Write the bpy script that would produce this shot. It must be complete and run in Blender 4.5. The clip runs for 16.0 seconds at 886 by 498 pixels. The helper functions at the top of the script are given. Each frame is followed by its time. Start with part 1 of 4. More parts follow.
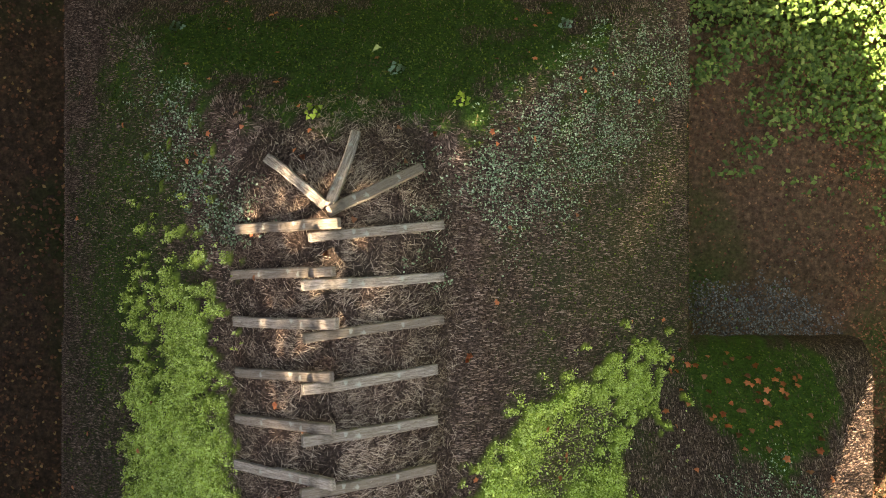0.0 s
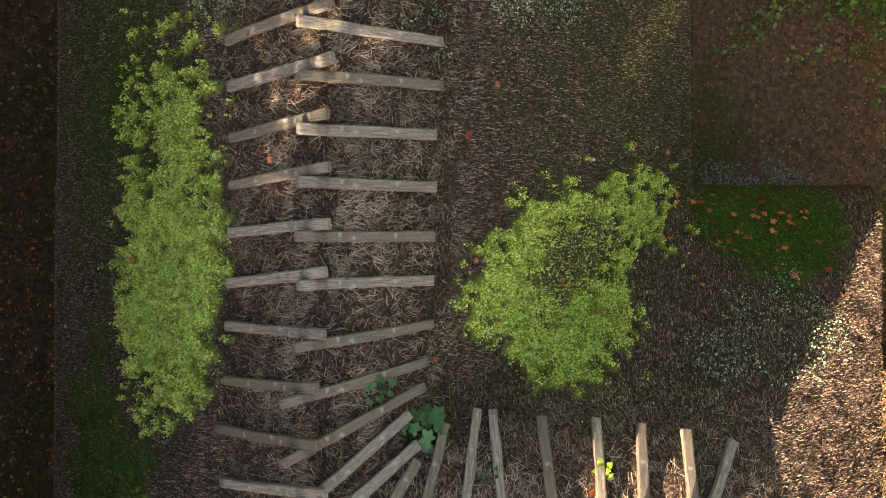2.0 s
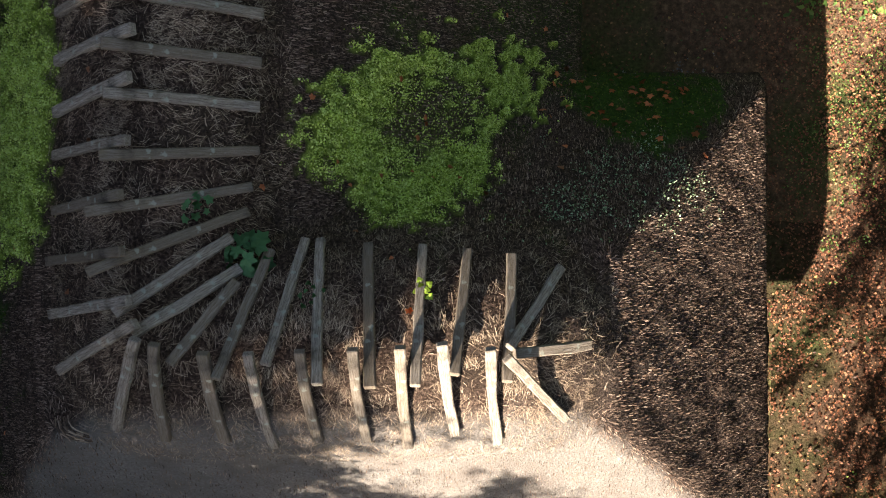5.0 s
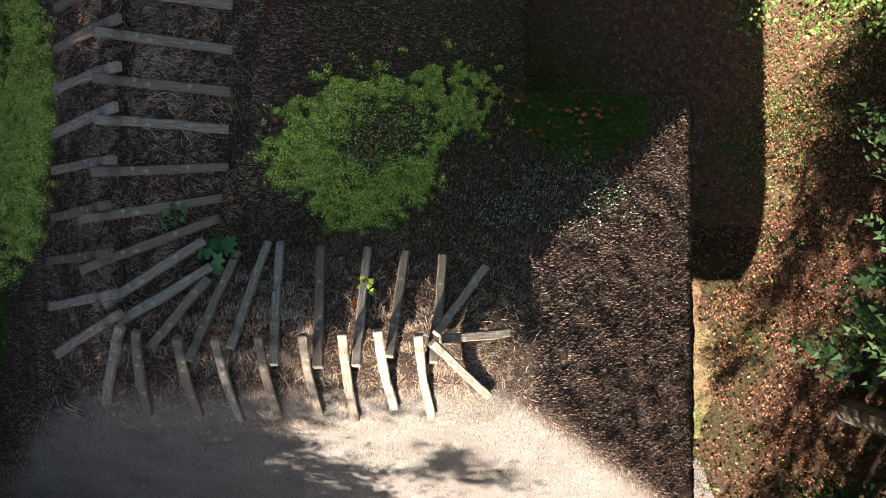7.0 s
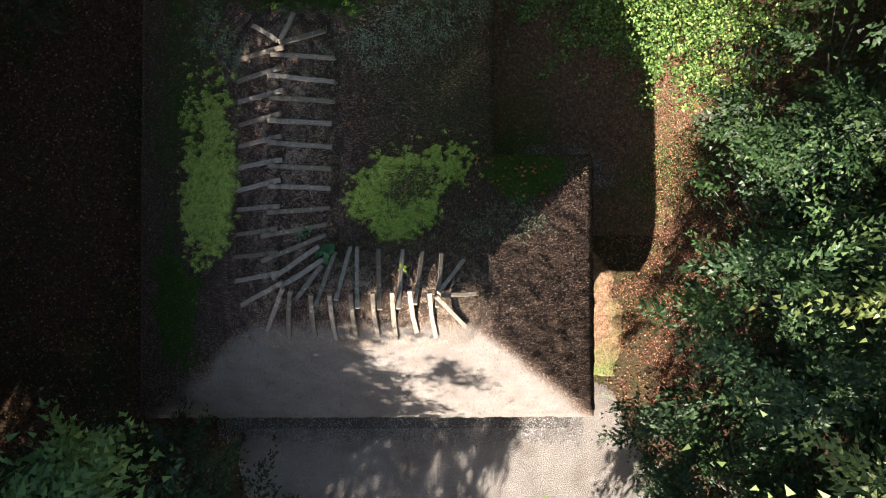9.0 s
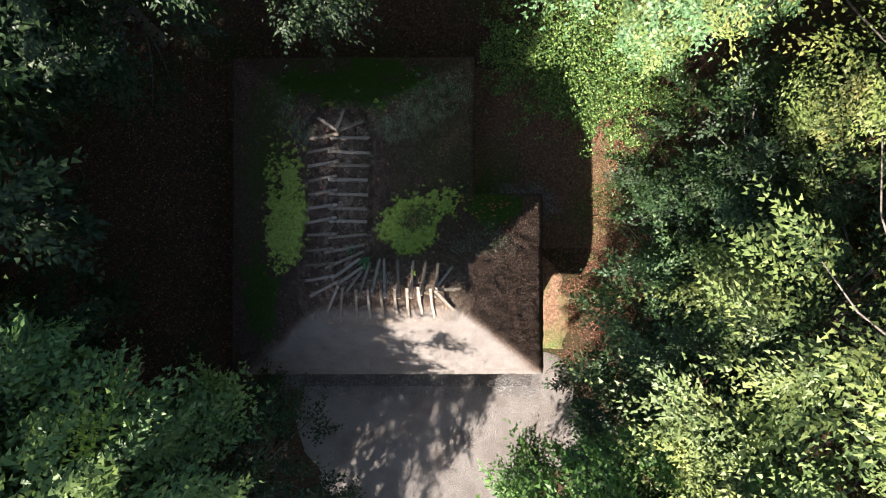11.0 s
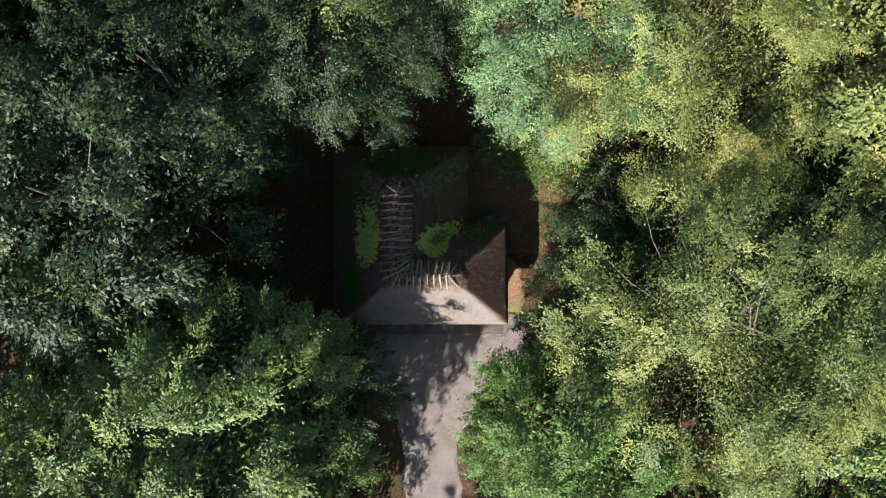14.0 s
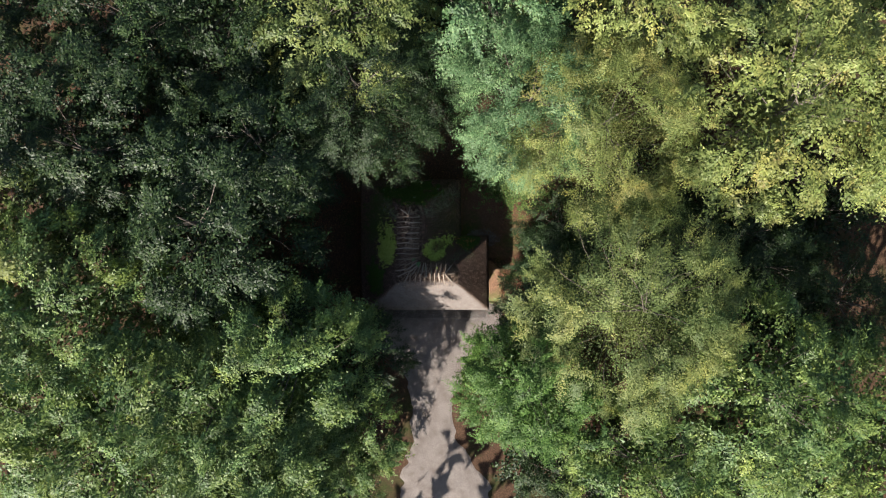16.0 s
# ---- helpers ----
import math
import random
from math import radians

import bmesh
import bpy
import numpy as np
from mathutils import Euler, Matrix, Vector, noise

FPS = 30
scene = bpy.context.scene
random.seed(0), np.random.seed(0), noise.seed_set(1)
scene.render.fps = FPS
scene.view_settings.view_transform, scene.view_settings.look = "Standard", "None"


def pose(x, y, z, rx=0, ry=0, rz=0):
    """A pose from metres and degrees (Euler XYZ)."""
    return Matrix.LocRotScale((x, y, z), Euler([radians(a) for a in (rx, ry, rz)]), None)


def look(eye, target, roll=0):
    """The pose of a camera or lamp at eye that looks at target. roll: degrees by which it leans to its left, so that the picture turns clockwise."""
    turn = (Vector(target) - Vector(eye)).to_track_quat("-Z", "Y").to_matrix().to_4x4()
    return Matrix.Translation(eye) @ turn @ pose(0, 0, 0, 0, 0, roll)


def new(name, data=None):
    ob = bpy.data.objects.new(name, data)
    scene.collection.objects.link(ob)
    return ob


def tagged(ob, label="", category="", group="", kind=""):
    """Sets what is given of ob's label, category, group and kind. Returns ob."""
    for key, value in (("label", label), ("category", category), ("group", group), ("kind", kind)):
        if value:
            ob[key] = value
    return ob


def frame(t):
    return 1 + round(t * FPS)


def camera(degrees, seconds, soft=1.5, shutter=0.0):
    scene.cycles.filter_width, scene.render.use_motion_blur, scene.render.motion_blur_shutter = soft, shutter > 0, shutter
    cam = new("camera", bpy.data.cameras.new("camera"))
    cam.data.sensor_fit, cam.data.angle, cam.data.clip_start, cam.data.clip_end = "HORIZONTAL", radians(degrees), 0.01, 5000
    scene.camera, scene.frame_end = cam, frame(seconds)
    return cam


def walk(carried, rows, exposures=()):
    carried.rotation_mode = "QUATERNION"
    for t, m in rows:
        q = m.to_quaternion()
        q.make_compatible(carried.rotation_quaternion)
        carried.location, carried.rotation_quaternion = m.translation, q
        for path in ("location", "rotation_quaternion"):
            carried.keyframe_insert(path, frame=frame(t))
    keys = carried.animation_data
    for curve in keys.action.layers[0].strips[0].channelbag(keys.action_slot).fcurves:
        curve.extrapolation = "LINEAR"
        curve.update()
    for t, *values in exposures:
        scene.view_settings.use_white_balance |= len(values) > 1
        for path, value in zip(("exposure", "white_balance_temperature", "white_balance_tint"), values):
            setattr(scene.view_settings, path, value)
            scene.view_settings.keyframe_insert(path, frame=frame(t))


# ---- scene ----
cam = camera(62.2, 16.0, soft=1.1)
METRES, EYE, TILT, LEAN, TURN = 42.0, 9.2, -90.0, 0.0, 0.0
ROWS = [
    (0.0, 0.0, 0.0, 0.0, 0.0, 0.0, -0.0),
    (0.5, 0.0001, 0.0009, -0.0077, 0.01, 0.04, -0.01),
    (1.0, 0.0002, 0.0016, -0.0171, 0.03, 0.1, 0.01),
    (1.5, 0.0002, 0.0024, -0.0264, 0.04, 0.17, 0.03),
    (2.0, 0.0002, 0.0031, -0.0362, 0.06, 0.24, 0.02),
    (2.5, 0.0005, 0.0035, -0.0463, 0.08, 0.33, 0.04),
    (3.0, 0.0011, 0.0037, -0.0551, 0.12, 0.38, 0.09),
    (3.5, 0.0016, 0.0039, -0.0604, 0.15, 0.41, 0.09),
    (4.0, 0.0027, 0.0041, -0.0621, 0.14, 0.43, 0.11),
    (4.5, 0.0112, 0.0045, -0.0626, 0.07, 0.53, 0.17),
    (5.0, 0.0262, 0.0041, -0.0625, 0.17, 0.47, 0.11),
    (7.5, 0.0364, -0.0321, -0.0625, 0.16, 0.6, 0.09),
    (8.0, 0.0363, -0.0615, -0.0645, 0.14, 0.66, 0.1),
    (8.5, 0.0368, -0.0957, -0.065, 0.17, 0.69, 0.15),
    (9.0, 0.0369, -0.1323, -0.064, 0.13, 0.75, 0.19),
    (9.5, 0.0385, -0.1704, -0.0625, 0.05, 0.72, 0.17),
    (10.0, 0.042, -0.2108, -0.0591, 0.1, 0.72, 0.17),
    (12.5, 0.034, -0.3914, -0.0607, 0.33, 0.68, 0.17),
    (13.0, 0.0329, -0.4627, -0.06, 0.32, 0.67, 0.18),
    (13.5, 0.0335, -0.5387, -0.0591, 0.35, 0.69, 0.19),
    (14.0, 0.0334, -0.615, -0.0579, 0.33, 0.67, 0.21),
    (14.5, 0.0348, -0.6911, -0.0563, 0.32, 0.69, 0.2),
    (15.0, 0.0368, -0.7675, -0.0551, 0.36, 0.74, 0.16),
    (15.5, 0.0363, -0.8435, -0.055, 0.35, 0.77, 0.19),
    (16.0, 0.0374, -0.9042, -0.0547, 0.32, 0.76, 0.18),
]
walk(cam, [(t, pose(0, 0, EYE, TILT, LEAN, TURN) @ pose(METRES * x, METRES * y, METRES * z, 90 + pitch, roll, yaw)) for t, x, y, z, yaw, pitch, roll in ROWS],
     exposures=[(0.0, 3.8, 9700, 16), (1.5, 3.6, 9800, 17), (2.5, 3.2, 9900, 17), (3.5, 2.45, 8900, 15), (5.0, 2.1, 7400, 12), (7.5, 2.1, 7000, 12), (10.0, 2.0, 6700, 13), (12.5, 1.6, 6500, 14), (16.0, 1.1, 6700, 14)])

# ---- sky and sun ----
SUN_FROM = Vector((-0.76, -1.37, 1.0)).normalized()
world = bpy.data.worlds.new("world")
scene.world = world
world.use_nodes = True
wn = world.node_tree
sky = wn.nodes.new("ShaderNodeTexSky")
sky.sky_type = "NISHITA"
sky.sun_disc = False
sky.sun_elevation = math.asin(SUN_FROM.z)
sky.sun_rotation = math.atan2(SUN_FROM.x, SUN_FROM.y)
wn.links.new(sky.outputs["Color"], wn.nodes["Background"].inputs["Color"])
wn.nodes["Background"].inputs["Strength"].default_value = 0.068
sun = new("sun", bpy.data.lights.new("sun", "SUN"))
sun.data.energy, sun.data.angle, sun.data.color = 5.0, radians(0.55), (1.0, 0.95, 0.87)
sun.matrix_world = look(SUN_FROM * 60, (0, 0, 0))


# ---- materials ----
def material(name, rough=0.85, spec=0.3):
    m = bpy.data.materials.new(name)
    m.use_nodes = True
    n = m.node_tree.nodes
    b = n["Principled BSDF"]
    b.inputs["Roughness"].default_value = rough
    b.inputs["Specular IOR Level"].default_value = spec
    return m, m.node_tree, b


def node(t, kind, **inputs):
    n = t.nodes.new(kind)
    for k, v in inputs.items():
        n.inputs[k.replace("_", " ")].default_value = v
    return n


def ramp(t, source, stops):
    r = t.nodes.new("ShaderNodeValToRGB")
    e = r.color_ramp.elements
    while len(e) < len(stops):
        e.new(0.5)
    for el, (p, c) in zip(e, stops):
        el.position, el.color = p, (*c, 1)
    t.links.new(source, r.inputs["Fac"])
    return r.outputs["Color"]


def mix(t, fac, a, b, blend="MIX"):
    m = t.nodes.new("ShaderNodeMix")
    m.data_type, m.blend_type = "RGBA", blend
    for sock, v in ((m.inputs[0], fac), (m.inputs[6], a), (m.inputs[7], b)):
        if isinstance(v, (int, float)):
            sock.default_value = v
        elif isinstance(v, tuple):
            sock.default_value = (*v, 1)
        else:
            t.links.new(v, sock)
    return m.outputs[2]


def noise_of(t, scale, detail=6.0, rough=0.6, stretch=None, coords="Object"):
    c = t.nodes.new("ShaderNodeTexCoord").outputs[coords]
    if stretch:
        mp = t.nodes.new("ShaderNodeMapping")
        mp.inputs["Scale"].default_value = stretch
        t.links.new(c, mp.inputs["Vector"])
        c = mp.outputs["Vector"]
    n = node(t, "ShaderNodeTexNoise", Scale=scale, Detail=detail, Roughness=rough)
    t.links.new(c, n.inputs["Vector"])
    return n.outputs["Fac"]


def sharpen(t, source, lo, hi):
    r = t.nodes.new("ShaderNodeMapRange")
    r.inputs["From Min"].default_value, r.inputs["From Max"].default_value = lo, hi
    t.links.new(source, r.inputs["Value"])
    return r.outputs["Result"]


def math_node(t, op, a, b):
    m = t.nodes.new("ShaderNodeMath")
    m.operation = op
    for sock, v in zip(m.inputs, (a, b)):
        if isinstance(v, (int, float)):
            sock.default_value = v
        else:
            t.links.new(v, sock)
    return m.outputs[0]


def attribute(t, name):
    a = t.nodes.new("ShaderNodeAttribute")
    a.attribute_name = name
    return a.outputs["Fac"]


def bump(t, b, height, strength=0.5, distance=0.02):
    n = node(t, "ShaderNodeBump", Strength=strength, Distance=distance)
    t.links.new(height, n.inputs["Height"])
    t.links.new(n.outputs["Normal"], b.inputs["Normal"])


def island(t):
    return t.nodes.new("ShaderNodeNewGeometry").outputs["Random Per Island"]


def leaf_material(name, stops, patch=None, through_light=0.16, rough=0.5, patch_scale=0.5, patch_range=(0.42, 0.66), sprays=False):
    """Leaves: colour from leaf to leaf, patches from bough to bough, and light that comes through."""
    m, t, b = material(name, rough, 0.35)
    col = ramp(t, island(t), stops)
    if patch:
        col = mix(t, sharpen(t, noise_of(t, patch_scale, 3.0), *patch_range), col, ramp(t, island(t), patch))
    if sprays:
        # tone per spray paints light and dark clumps into the leaf colour
        clump_shading = ramp(t, attribute(t, "tone"), [(0.0, (0.6, 0.65, 0.6)), (0.6, (0.95, 0.95, 0.95)), (1.0, (1.4, 1.3, 1.2))])
        col = mix(t, 1.0, col, clump_shading, "MULTIPLY")
    t.links.new(col, b.inputs["Base Color"])
    tr = t.nodes.new("ShaderNodeBsdfTranslucent")
    t.links.new(mix(t, 1.0, col, (1.0, 1.0, 0.55), "MULTIPLY"), tr.inputs["Color"])
    mx = t.nodes.new("ShaderNodeMixShader")
    mx.inputs["Fac"].default_value = through_light
    t.links.new(b.outputs["BSDF"], mx.inputs[1])
    t.links.new(tr.outputs["BSDF"], mx.inputs[2])
    t.links.new(mx.outputs["Shader"], t.nodes["Material Output"].inputs["Surface"])
    return m


def thatch_material():
    m, t, b = material("thatch", 0.9, 0.15)
    fine = noise_of(t, 55.0, 4.0, 0.7)
    broad = noise_of(t, 1.6, 4.0)
    # base colour kept very dark: painted shade in the gaps between reeds
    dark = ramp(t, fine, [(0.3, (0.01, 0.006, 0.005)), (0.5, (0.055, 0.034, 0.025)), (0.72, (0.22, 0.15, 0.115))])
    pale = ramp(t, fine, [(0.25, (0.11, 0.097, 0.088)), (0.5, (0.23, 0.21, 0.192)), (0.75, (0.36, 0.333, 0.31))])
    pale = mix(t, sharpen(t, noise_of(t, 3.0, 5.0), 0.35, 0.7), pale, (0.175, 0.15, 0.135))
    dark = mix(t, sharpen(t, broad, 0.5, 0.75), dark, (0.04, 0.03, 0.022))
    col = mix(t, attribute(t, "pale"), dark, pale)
    green = ramp(t, noise_of(t, 30.0, 5.0, 0.7), [(0.3, (0.02, 0.045, 0.009)), (0.55, (0.05, 0.11, 0.018)), (0.75, (0.09, 0.16, 0.03))])
    col = mix(t, attribute(t, "dark_moss"), col, green)
    # low stops paint shaded gaps under the moss pieces
    bright = ramp(t, noise_of(t, 22.0, 5.0, 0.7), [(0.3, (0.07, 0.11, 0.02)), (0.5, (0.28, 0.4, 0.06)), (0.7, (0.48, 0.65, 0.11))])
    col = mix(t, attribute(t, "bright_moss"), col, bright)
    t.links.new(col, b.inputs["Base Color"])
    bump(t, b, fine, 0.9, 0.03)
    return m


def reed_material(name, stops):
    m, t, b = material(name, 0.7, 0.3)
    col = ramp(t, island(t), stops)
    t.links.new(mix(t, sharpen(t, noise_of(t, 2.2, 4.0), 0.35, 0.7), col, mix(t, 0.5, col, (0.03, 0.022, 0.018))), b.inputs["Base Color"])
    return m


def wood_material():
    m, t, b = material("weathered_oak", 0.92, 0.08)
    grain = noise_of(t, 9.0, 8.0, 0.7, (1.0, 14.0, 14.0))
    fibre = noise_of(t, 26.0, 6.0, 0.75, (1.0, 9.0, 9.0))
    col = ramp(t, grain, [(0.3, (0.1, 0.078, 0.06)), (0.47, (0.34, 0.285, 0.235)), (0.68, (0.58, 0.51, 0.44))])
    col = mix(t, sharpen(t, fibre, 0.5, 0.68), col, (0.06, 0.048, 0.038))
    rnd = t.nodes.new("ShaderNodeObjectInfo").outputs["Random"]
    col = mix(t, math_node(t, "MULTIPLY", rnd, 0.8), col, (0.15, 0.115, 0.082))
    spots = sharpen(t, noise_of(t, 16.0, 3.0, 0.5), 0.64, 0.7)
    col = mix(t, math_node(t, "MULTIPLY", spots, 0.6), col, (0.42, 0.45, 0.38))
    stains = sharpen(t, noise_of(t, 5.0, 5.0, 0.6), 0.55, 0.75)
    col = mix(t, math_node(t, "MULTIPLY", stains, 0.75), col, (0.05, 0.043, 0.036))
    t.links.new(col, b.inputs["Base Color"])
    bump(t, b, fibre, 0.8, 0.008)
    return m


def ground_material(name="leaf_litter_soil", light=1.0):
    m, t, b = material(name, 0.95, 0.15)
    col = ramp(t, noise_of(t, 14.0, 8.0, 0.75), [(0.3, (0.025, 0.015, 0.01)), (0.5, (0.078, 0.047, 0.032)), (0.72, (0.19, 0.11, 0.07))])
    col = mix(t, sharpen(t, noise_of(t, 0.5, 4.0), 0.5, 0.68), col, ramp(t, noise_of(t, 25.0, 6.0), [(0.35, (0.02, 0.03, 0.01)), (0.7, (0.07, 0.085, 0.03))]))
    col = mix(t, 1.0, col, (light, light, light * 0.95), "MULTIPLY")
    t.links.new(col, b.inputs["Base Color"])
    bump(t, b, noise_of(t, 30.0, 8.0, 0.7), 0.8, 0.03)
    return m


def gravel_material(name="pale_gravel", light=1.0):
    m, t, b = material(name, 0.95, 0.2)
    cell = t.nodes.new("ShaderNodeTexVoronoi")
    cell.inputs["Scale"].default_value = 60.0
    t.links.new(t.nodes.new("ShaderNodeTexCoord").outputs["Object"], cell.inputs["Vector"])
    stones = ramp(t, noise_of(t, 70.0, 4.0), [(0.3, (0.13, 0.112, 0.102)), (0.5, (0.25, 0.222, 0.202)), (0.7, (0.37, 0.335, 0.305))])
    col = mix(t, sharpen(t, noise_of(t, 1.1, 6.0), 0.45, 0.72), stones, (0.16, 0.132, 0.114))
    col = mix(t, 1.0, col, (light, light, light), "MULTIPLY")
    t.links.new(col, b.inputs["Base Color"])
    bump(t, b, cell.outputs["Distance"], 0.7, 0.02)
    return m


def plain_material(name, lo, hi, scale=20.0, rough=0.85):
    m, t, b = material(name, rough, 0.2)
    f = noise_of(t, scale, 6.0, 0.65)
    t.links.new(ramp(t, f, [(0.3, lo), (0.7, hi)]), b.inputs["Base Color"])
    bump(t, b, f, 0.4, 0.01)
    return m


THATCH = thatch_material()
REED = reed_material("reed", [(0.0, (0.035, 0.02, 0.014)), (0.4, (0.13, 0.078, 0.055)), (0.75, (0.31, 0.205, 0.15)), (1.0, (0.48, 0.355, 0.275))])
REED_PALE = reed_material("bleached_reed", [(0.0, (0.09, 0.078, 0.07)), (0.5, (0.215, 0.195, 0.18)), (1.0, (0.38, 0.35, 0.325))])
STRAW = reed_material("ridge_straw", [(0.0, (0.07, 0.042, 0.028)), (0.45, (0.33, 0.23, 0.16)), (1.0, (0.74, 0.58, 0.43))])
WOOD = wood_material()
SOIL = ground_material()
# brightened copy of the soil; the west's deeper shade is put into albedo
BARE_EARTH = ground_material("lightened_earth", 1.9)
SANDY_EARTH = ground_material("sandy_earth", 3.4)
GRAVEL = gravel_material()
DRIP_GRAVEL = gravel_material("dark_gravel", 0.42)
WALL = plain_material("limewashed_wall", (0.55, 0.52, 0.46), (0.72, 0.69, 0.62), 4.0)
BARK = plain_material("bark", (0.06, 0.05, 0.04), (0.22, 0.19, 0.16), 9.0)
# the dark patches are darker moss plus painted shade between cushions
MOSS_BRIGHT = leaf_material("bright_moss", [(0.0, (0.34, 0.46, 0.07)), (0.4, (0.6, 0.76, 0.16)), (1.0, (0.78, 0.9, 0.33))], [(0.0, (0.06, 0.09, 0.015)), (1.0, (0.3, 0.38, 0.08))], 0.1, 0.8, 11.0, (0.5, 0.66))
MOSS_DARK = leaf_material("dark_moss", [(0.0, (0.025, 0.048, 0.006)), (0.6, (0.075, 0.13, 0.014)), (1.0, (0.17, 0.23, 0.035))], [(0.0, (0.035, 0.022, 0.014)), (0.7, (0.1, 0.085, 0.03)), (1.0, (0.2, 0.2, 0.07))], 0.15, 0.8, 4.0, (0.52, 0.66))
LICHEN = leaf_material("pale_lichen", [(0.0, (0.08, 0.135, 0.07)), (0.5, (0.22, 0.325, 0.19)), (1.0, (0.46, 0.58, 0.39))], through_light=0.1, rough=0.8)
FALLEN = leaf_material("fallen_leaves", [(0.0, (0.05, 0.025, 0.016)), (0.55, (0.15, 0.062, 0.034)), (0.88, (0.3, 0.12, 0.06)), (1.0, (0.48, 0.3, 0.12))], through_light=0.15)
ORANGE = leaf_material("orange_leaf", [(0.0, (0.6, 0.13, 0.06)), (1.0, (0.68, 0.24, 0.11))], through_light=0.2)
RUSSET = leaf_material("russet_leaf", [(0.0, (0.16, 0.06, 0.035)), (0.6, (0.32, 0.13, 0.075)), (1.0, (0.52, 0.26, 0.14))], through_light=0.12)
MAPLE = leaf_material("maple_leaf", [(0.0, (0.05, 0.15, 0.06)), (1.0, (0.09, 0.24, 0.1))])
LIME = leaf_material("lime_leaf", [(0.0, (0.2, 0.34, 0.04)), (1.0, (0.36, 0.5, 0.08))])
GREYLEAF = leaf_material("grey_green_leaf", [(0.0, (0.14, 0.24, 0.17)), (1.0, (0.26, 0.4, 0.28))])
UNDERGROWTH = leaf_material("undergrowth_leaf", [(0.0, (0.05, 0.1, 0.025)), (0.6, (0.12, 0.22, 0.055)), (1.0, (0.3, 0.4, 0.11))])
CROWNS = {
    # green lowered further: the shade on these trees is in the leaf colour
    "dark": leaf_material("shade_dark_leaf", [(0.0, (0.012, 0.029, 0.0095)), (0.6, (0.024, 0.053, 0.017)), (1.0, (0.057, 0.092, 0.03))], sprays=True),
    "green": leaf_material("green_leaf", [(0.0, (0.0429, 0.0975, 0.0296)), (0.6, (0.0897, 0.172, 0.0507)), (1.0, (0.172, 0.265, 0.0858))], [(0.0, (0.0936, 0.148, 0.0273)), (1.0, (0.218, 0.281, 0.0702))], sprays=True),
    "blue": leaf_material("bluish_green_leaf", [(0.0, (0.0553, 0.128, 0.051)), (0.6, (0.111, 0.212, 0.085)), (1.0, (0.212, 0.323, 0.153))], sprays=True),
    "bright": leaf_material("bright_green_leaf", [(0.0, (0.04, 0.1, 0.019)), (0.6, (0.078, 0.165, 0.034)), (1.0, (0.14, 0.235, 0.062))], sprays=True),
    "yellow": leaf_material("yellowing_leaf", [(0.0, (0.14, 0.19, 0.05)), (0.6, (0.19, 0.245, 0.07)), (1.0, (0.26, 0.305, 0.1))], [(0.0, (0.22, 0.215, 0.055)), (0.75, (0.29, 0.275, 0.085)), (1.0, (0.32, 0.24, 0.09))], patch_range=(0.48, 0.72), sprays=True),
    "olive": leaf_material("olive_green_leaf", [(0.0, (0.085, 0.135, 0.042)), (0.6, (0.12, 0.175, 0.056)), (1.0, (0.165, 0.22, 0.078))], [(0.0, (0.16, 0.195, 0.048)), (1.0, (0.24, 0.265, 0.08))], sprays=True),
    "deep": leaf_material("deep_green_leaf", [(0.0, (0.024, 0.056, 0.021)), (0.6, (0.043, 0.088, 0.031)), (1.0, (0.08, 0.13, 0.05))], sprays=True),
}


# ---- mesh helpers ----
def bm_object(name, bm, mat, parent=None, label=""):
    me = bpy.data.meshes.new(name)
    bm.to_mesh(me)
    bm.free()
    me.materials.append(mat)
    ob = new(name, me)
    ob.parent = parent
    if label:
        tagged(ob, label)
    return ob


def array_mesh(name, verts, faces, mat, smooth=False):
    """A mesh from numpy arrays: verts (n, 3), faces (m, k)."""
    me = bpy.data.meshes.new(name)
    verts, faces = np.asarray(verts, np.float32), np.asarray(faces, np.int32)
    k = faces.shape[1]
    me.vertices.add(len(verts))
    me.vertices.foreach_set("co", verts.ravel())
    me.loops.add(faces.size)
    me.loops.foreach_set("vertex_index", faces.ravel())
    me.polygons.add(len(faces))
    me.polygons.foreach_set("loop_start", np.arange(0, faces.size, k, dtype=np.int32))
    me.polygons.foreach_set("loop_total", np.full(len(faces), k, np.int32))
    me.materials.append(mat)
    me.update(calc_edges=True)
    if smooth:
        me.polygons.foreach_set("use_smooth", np.ones(len(faces), bool))
    return me


def unit(v):
    return v / np.maximum(np.linalg.norm(v, axis=-1, keepdims=True), 1e-9)


def leaf_arrays(centre, along, normal, length, width, fold=0.25, small=False):
    """Folded four-cornered leaves, bent along the midrib; small ones are three-cornered."""
    along = unit(along)
    side = unit(np.cross(normal, along))
    up = np.cross(along, side)
    L, W = np.asarray(length)[:, None], np.asarray(width)[:, None]
    a = centre - along * L * 0.5
    c = centre + along * L * 0.5 - up * L * 0.12
    b = centre + side * W * 0.5 + up * W * fold
    d = centre - side * W * 0.5 + up * W * fold
    n = len(centre)
    if small:
        return np.stack([a - side * W * 0.5, a + side * W * 0.5, c], 1).reshape(-1, 3), np.arange(n * 3).reshape(-1, 3)
    verts = np.stack([a, b, c, d], 1).reshape(-1, 3)
    base = np.arange(n)[:, None] * 4
    faces = np.concatenate([base + np.array([0, 1, 2]), base + np.array([0, 2, 3])], 0)
    return verts, faces


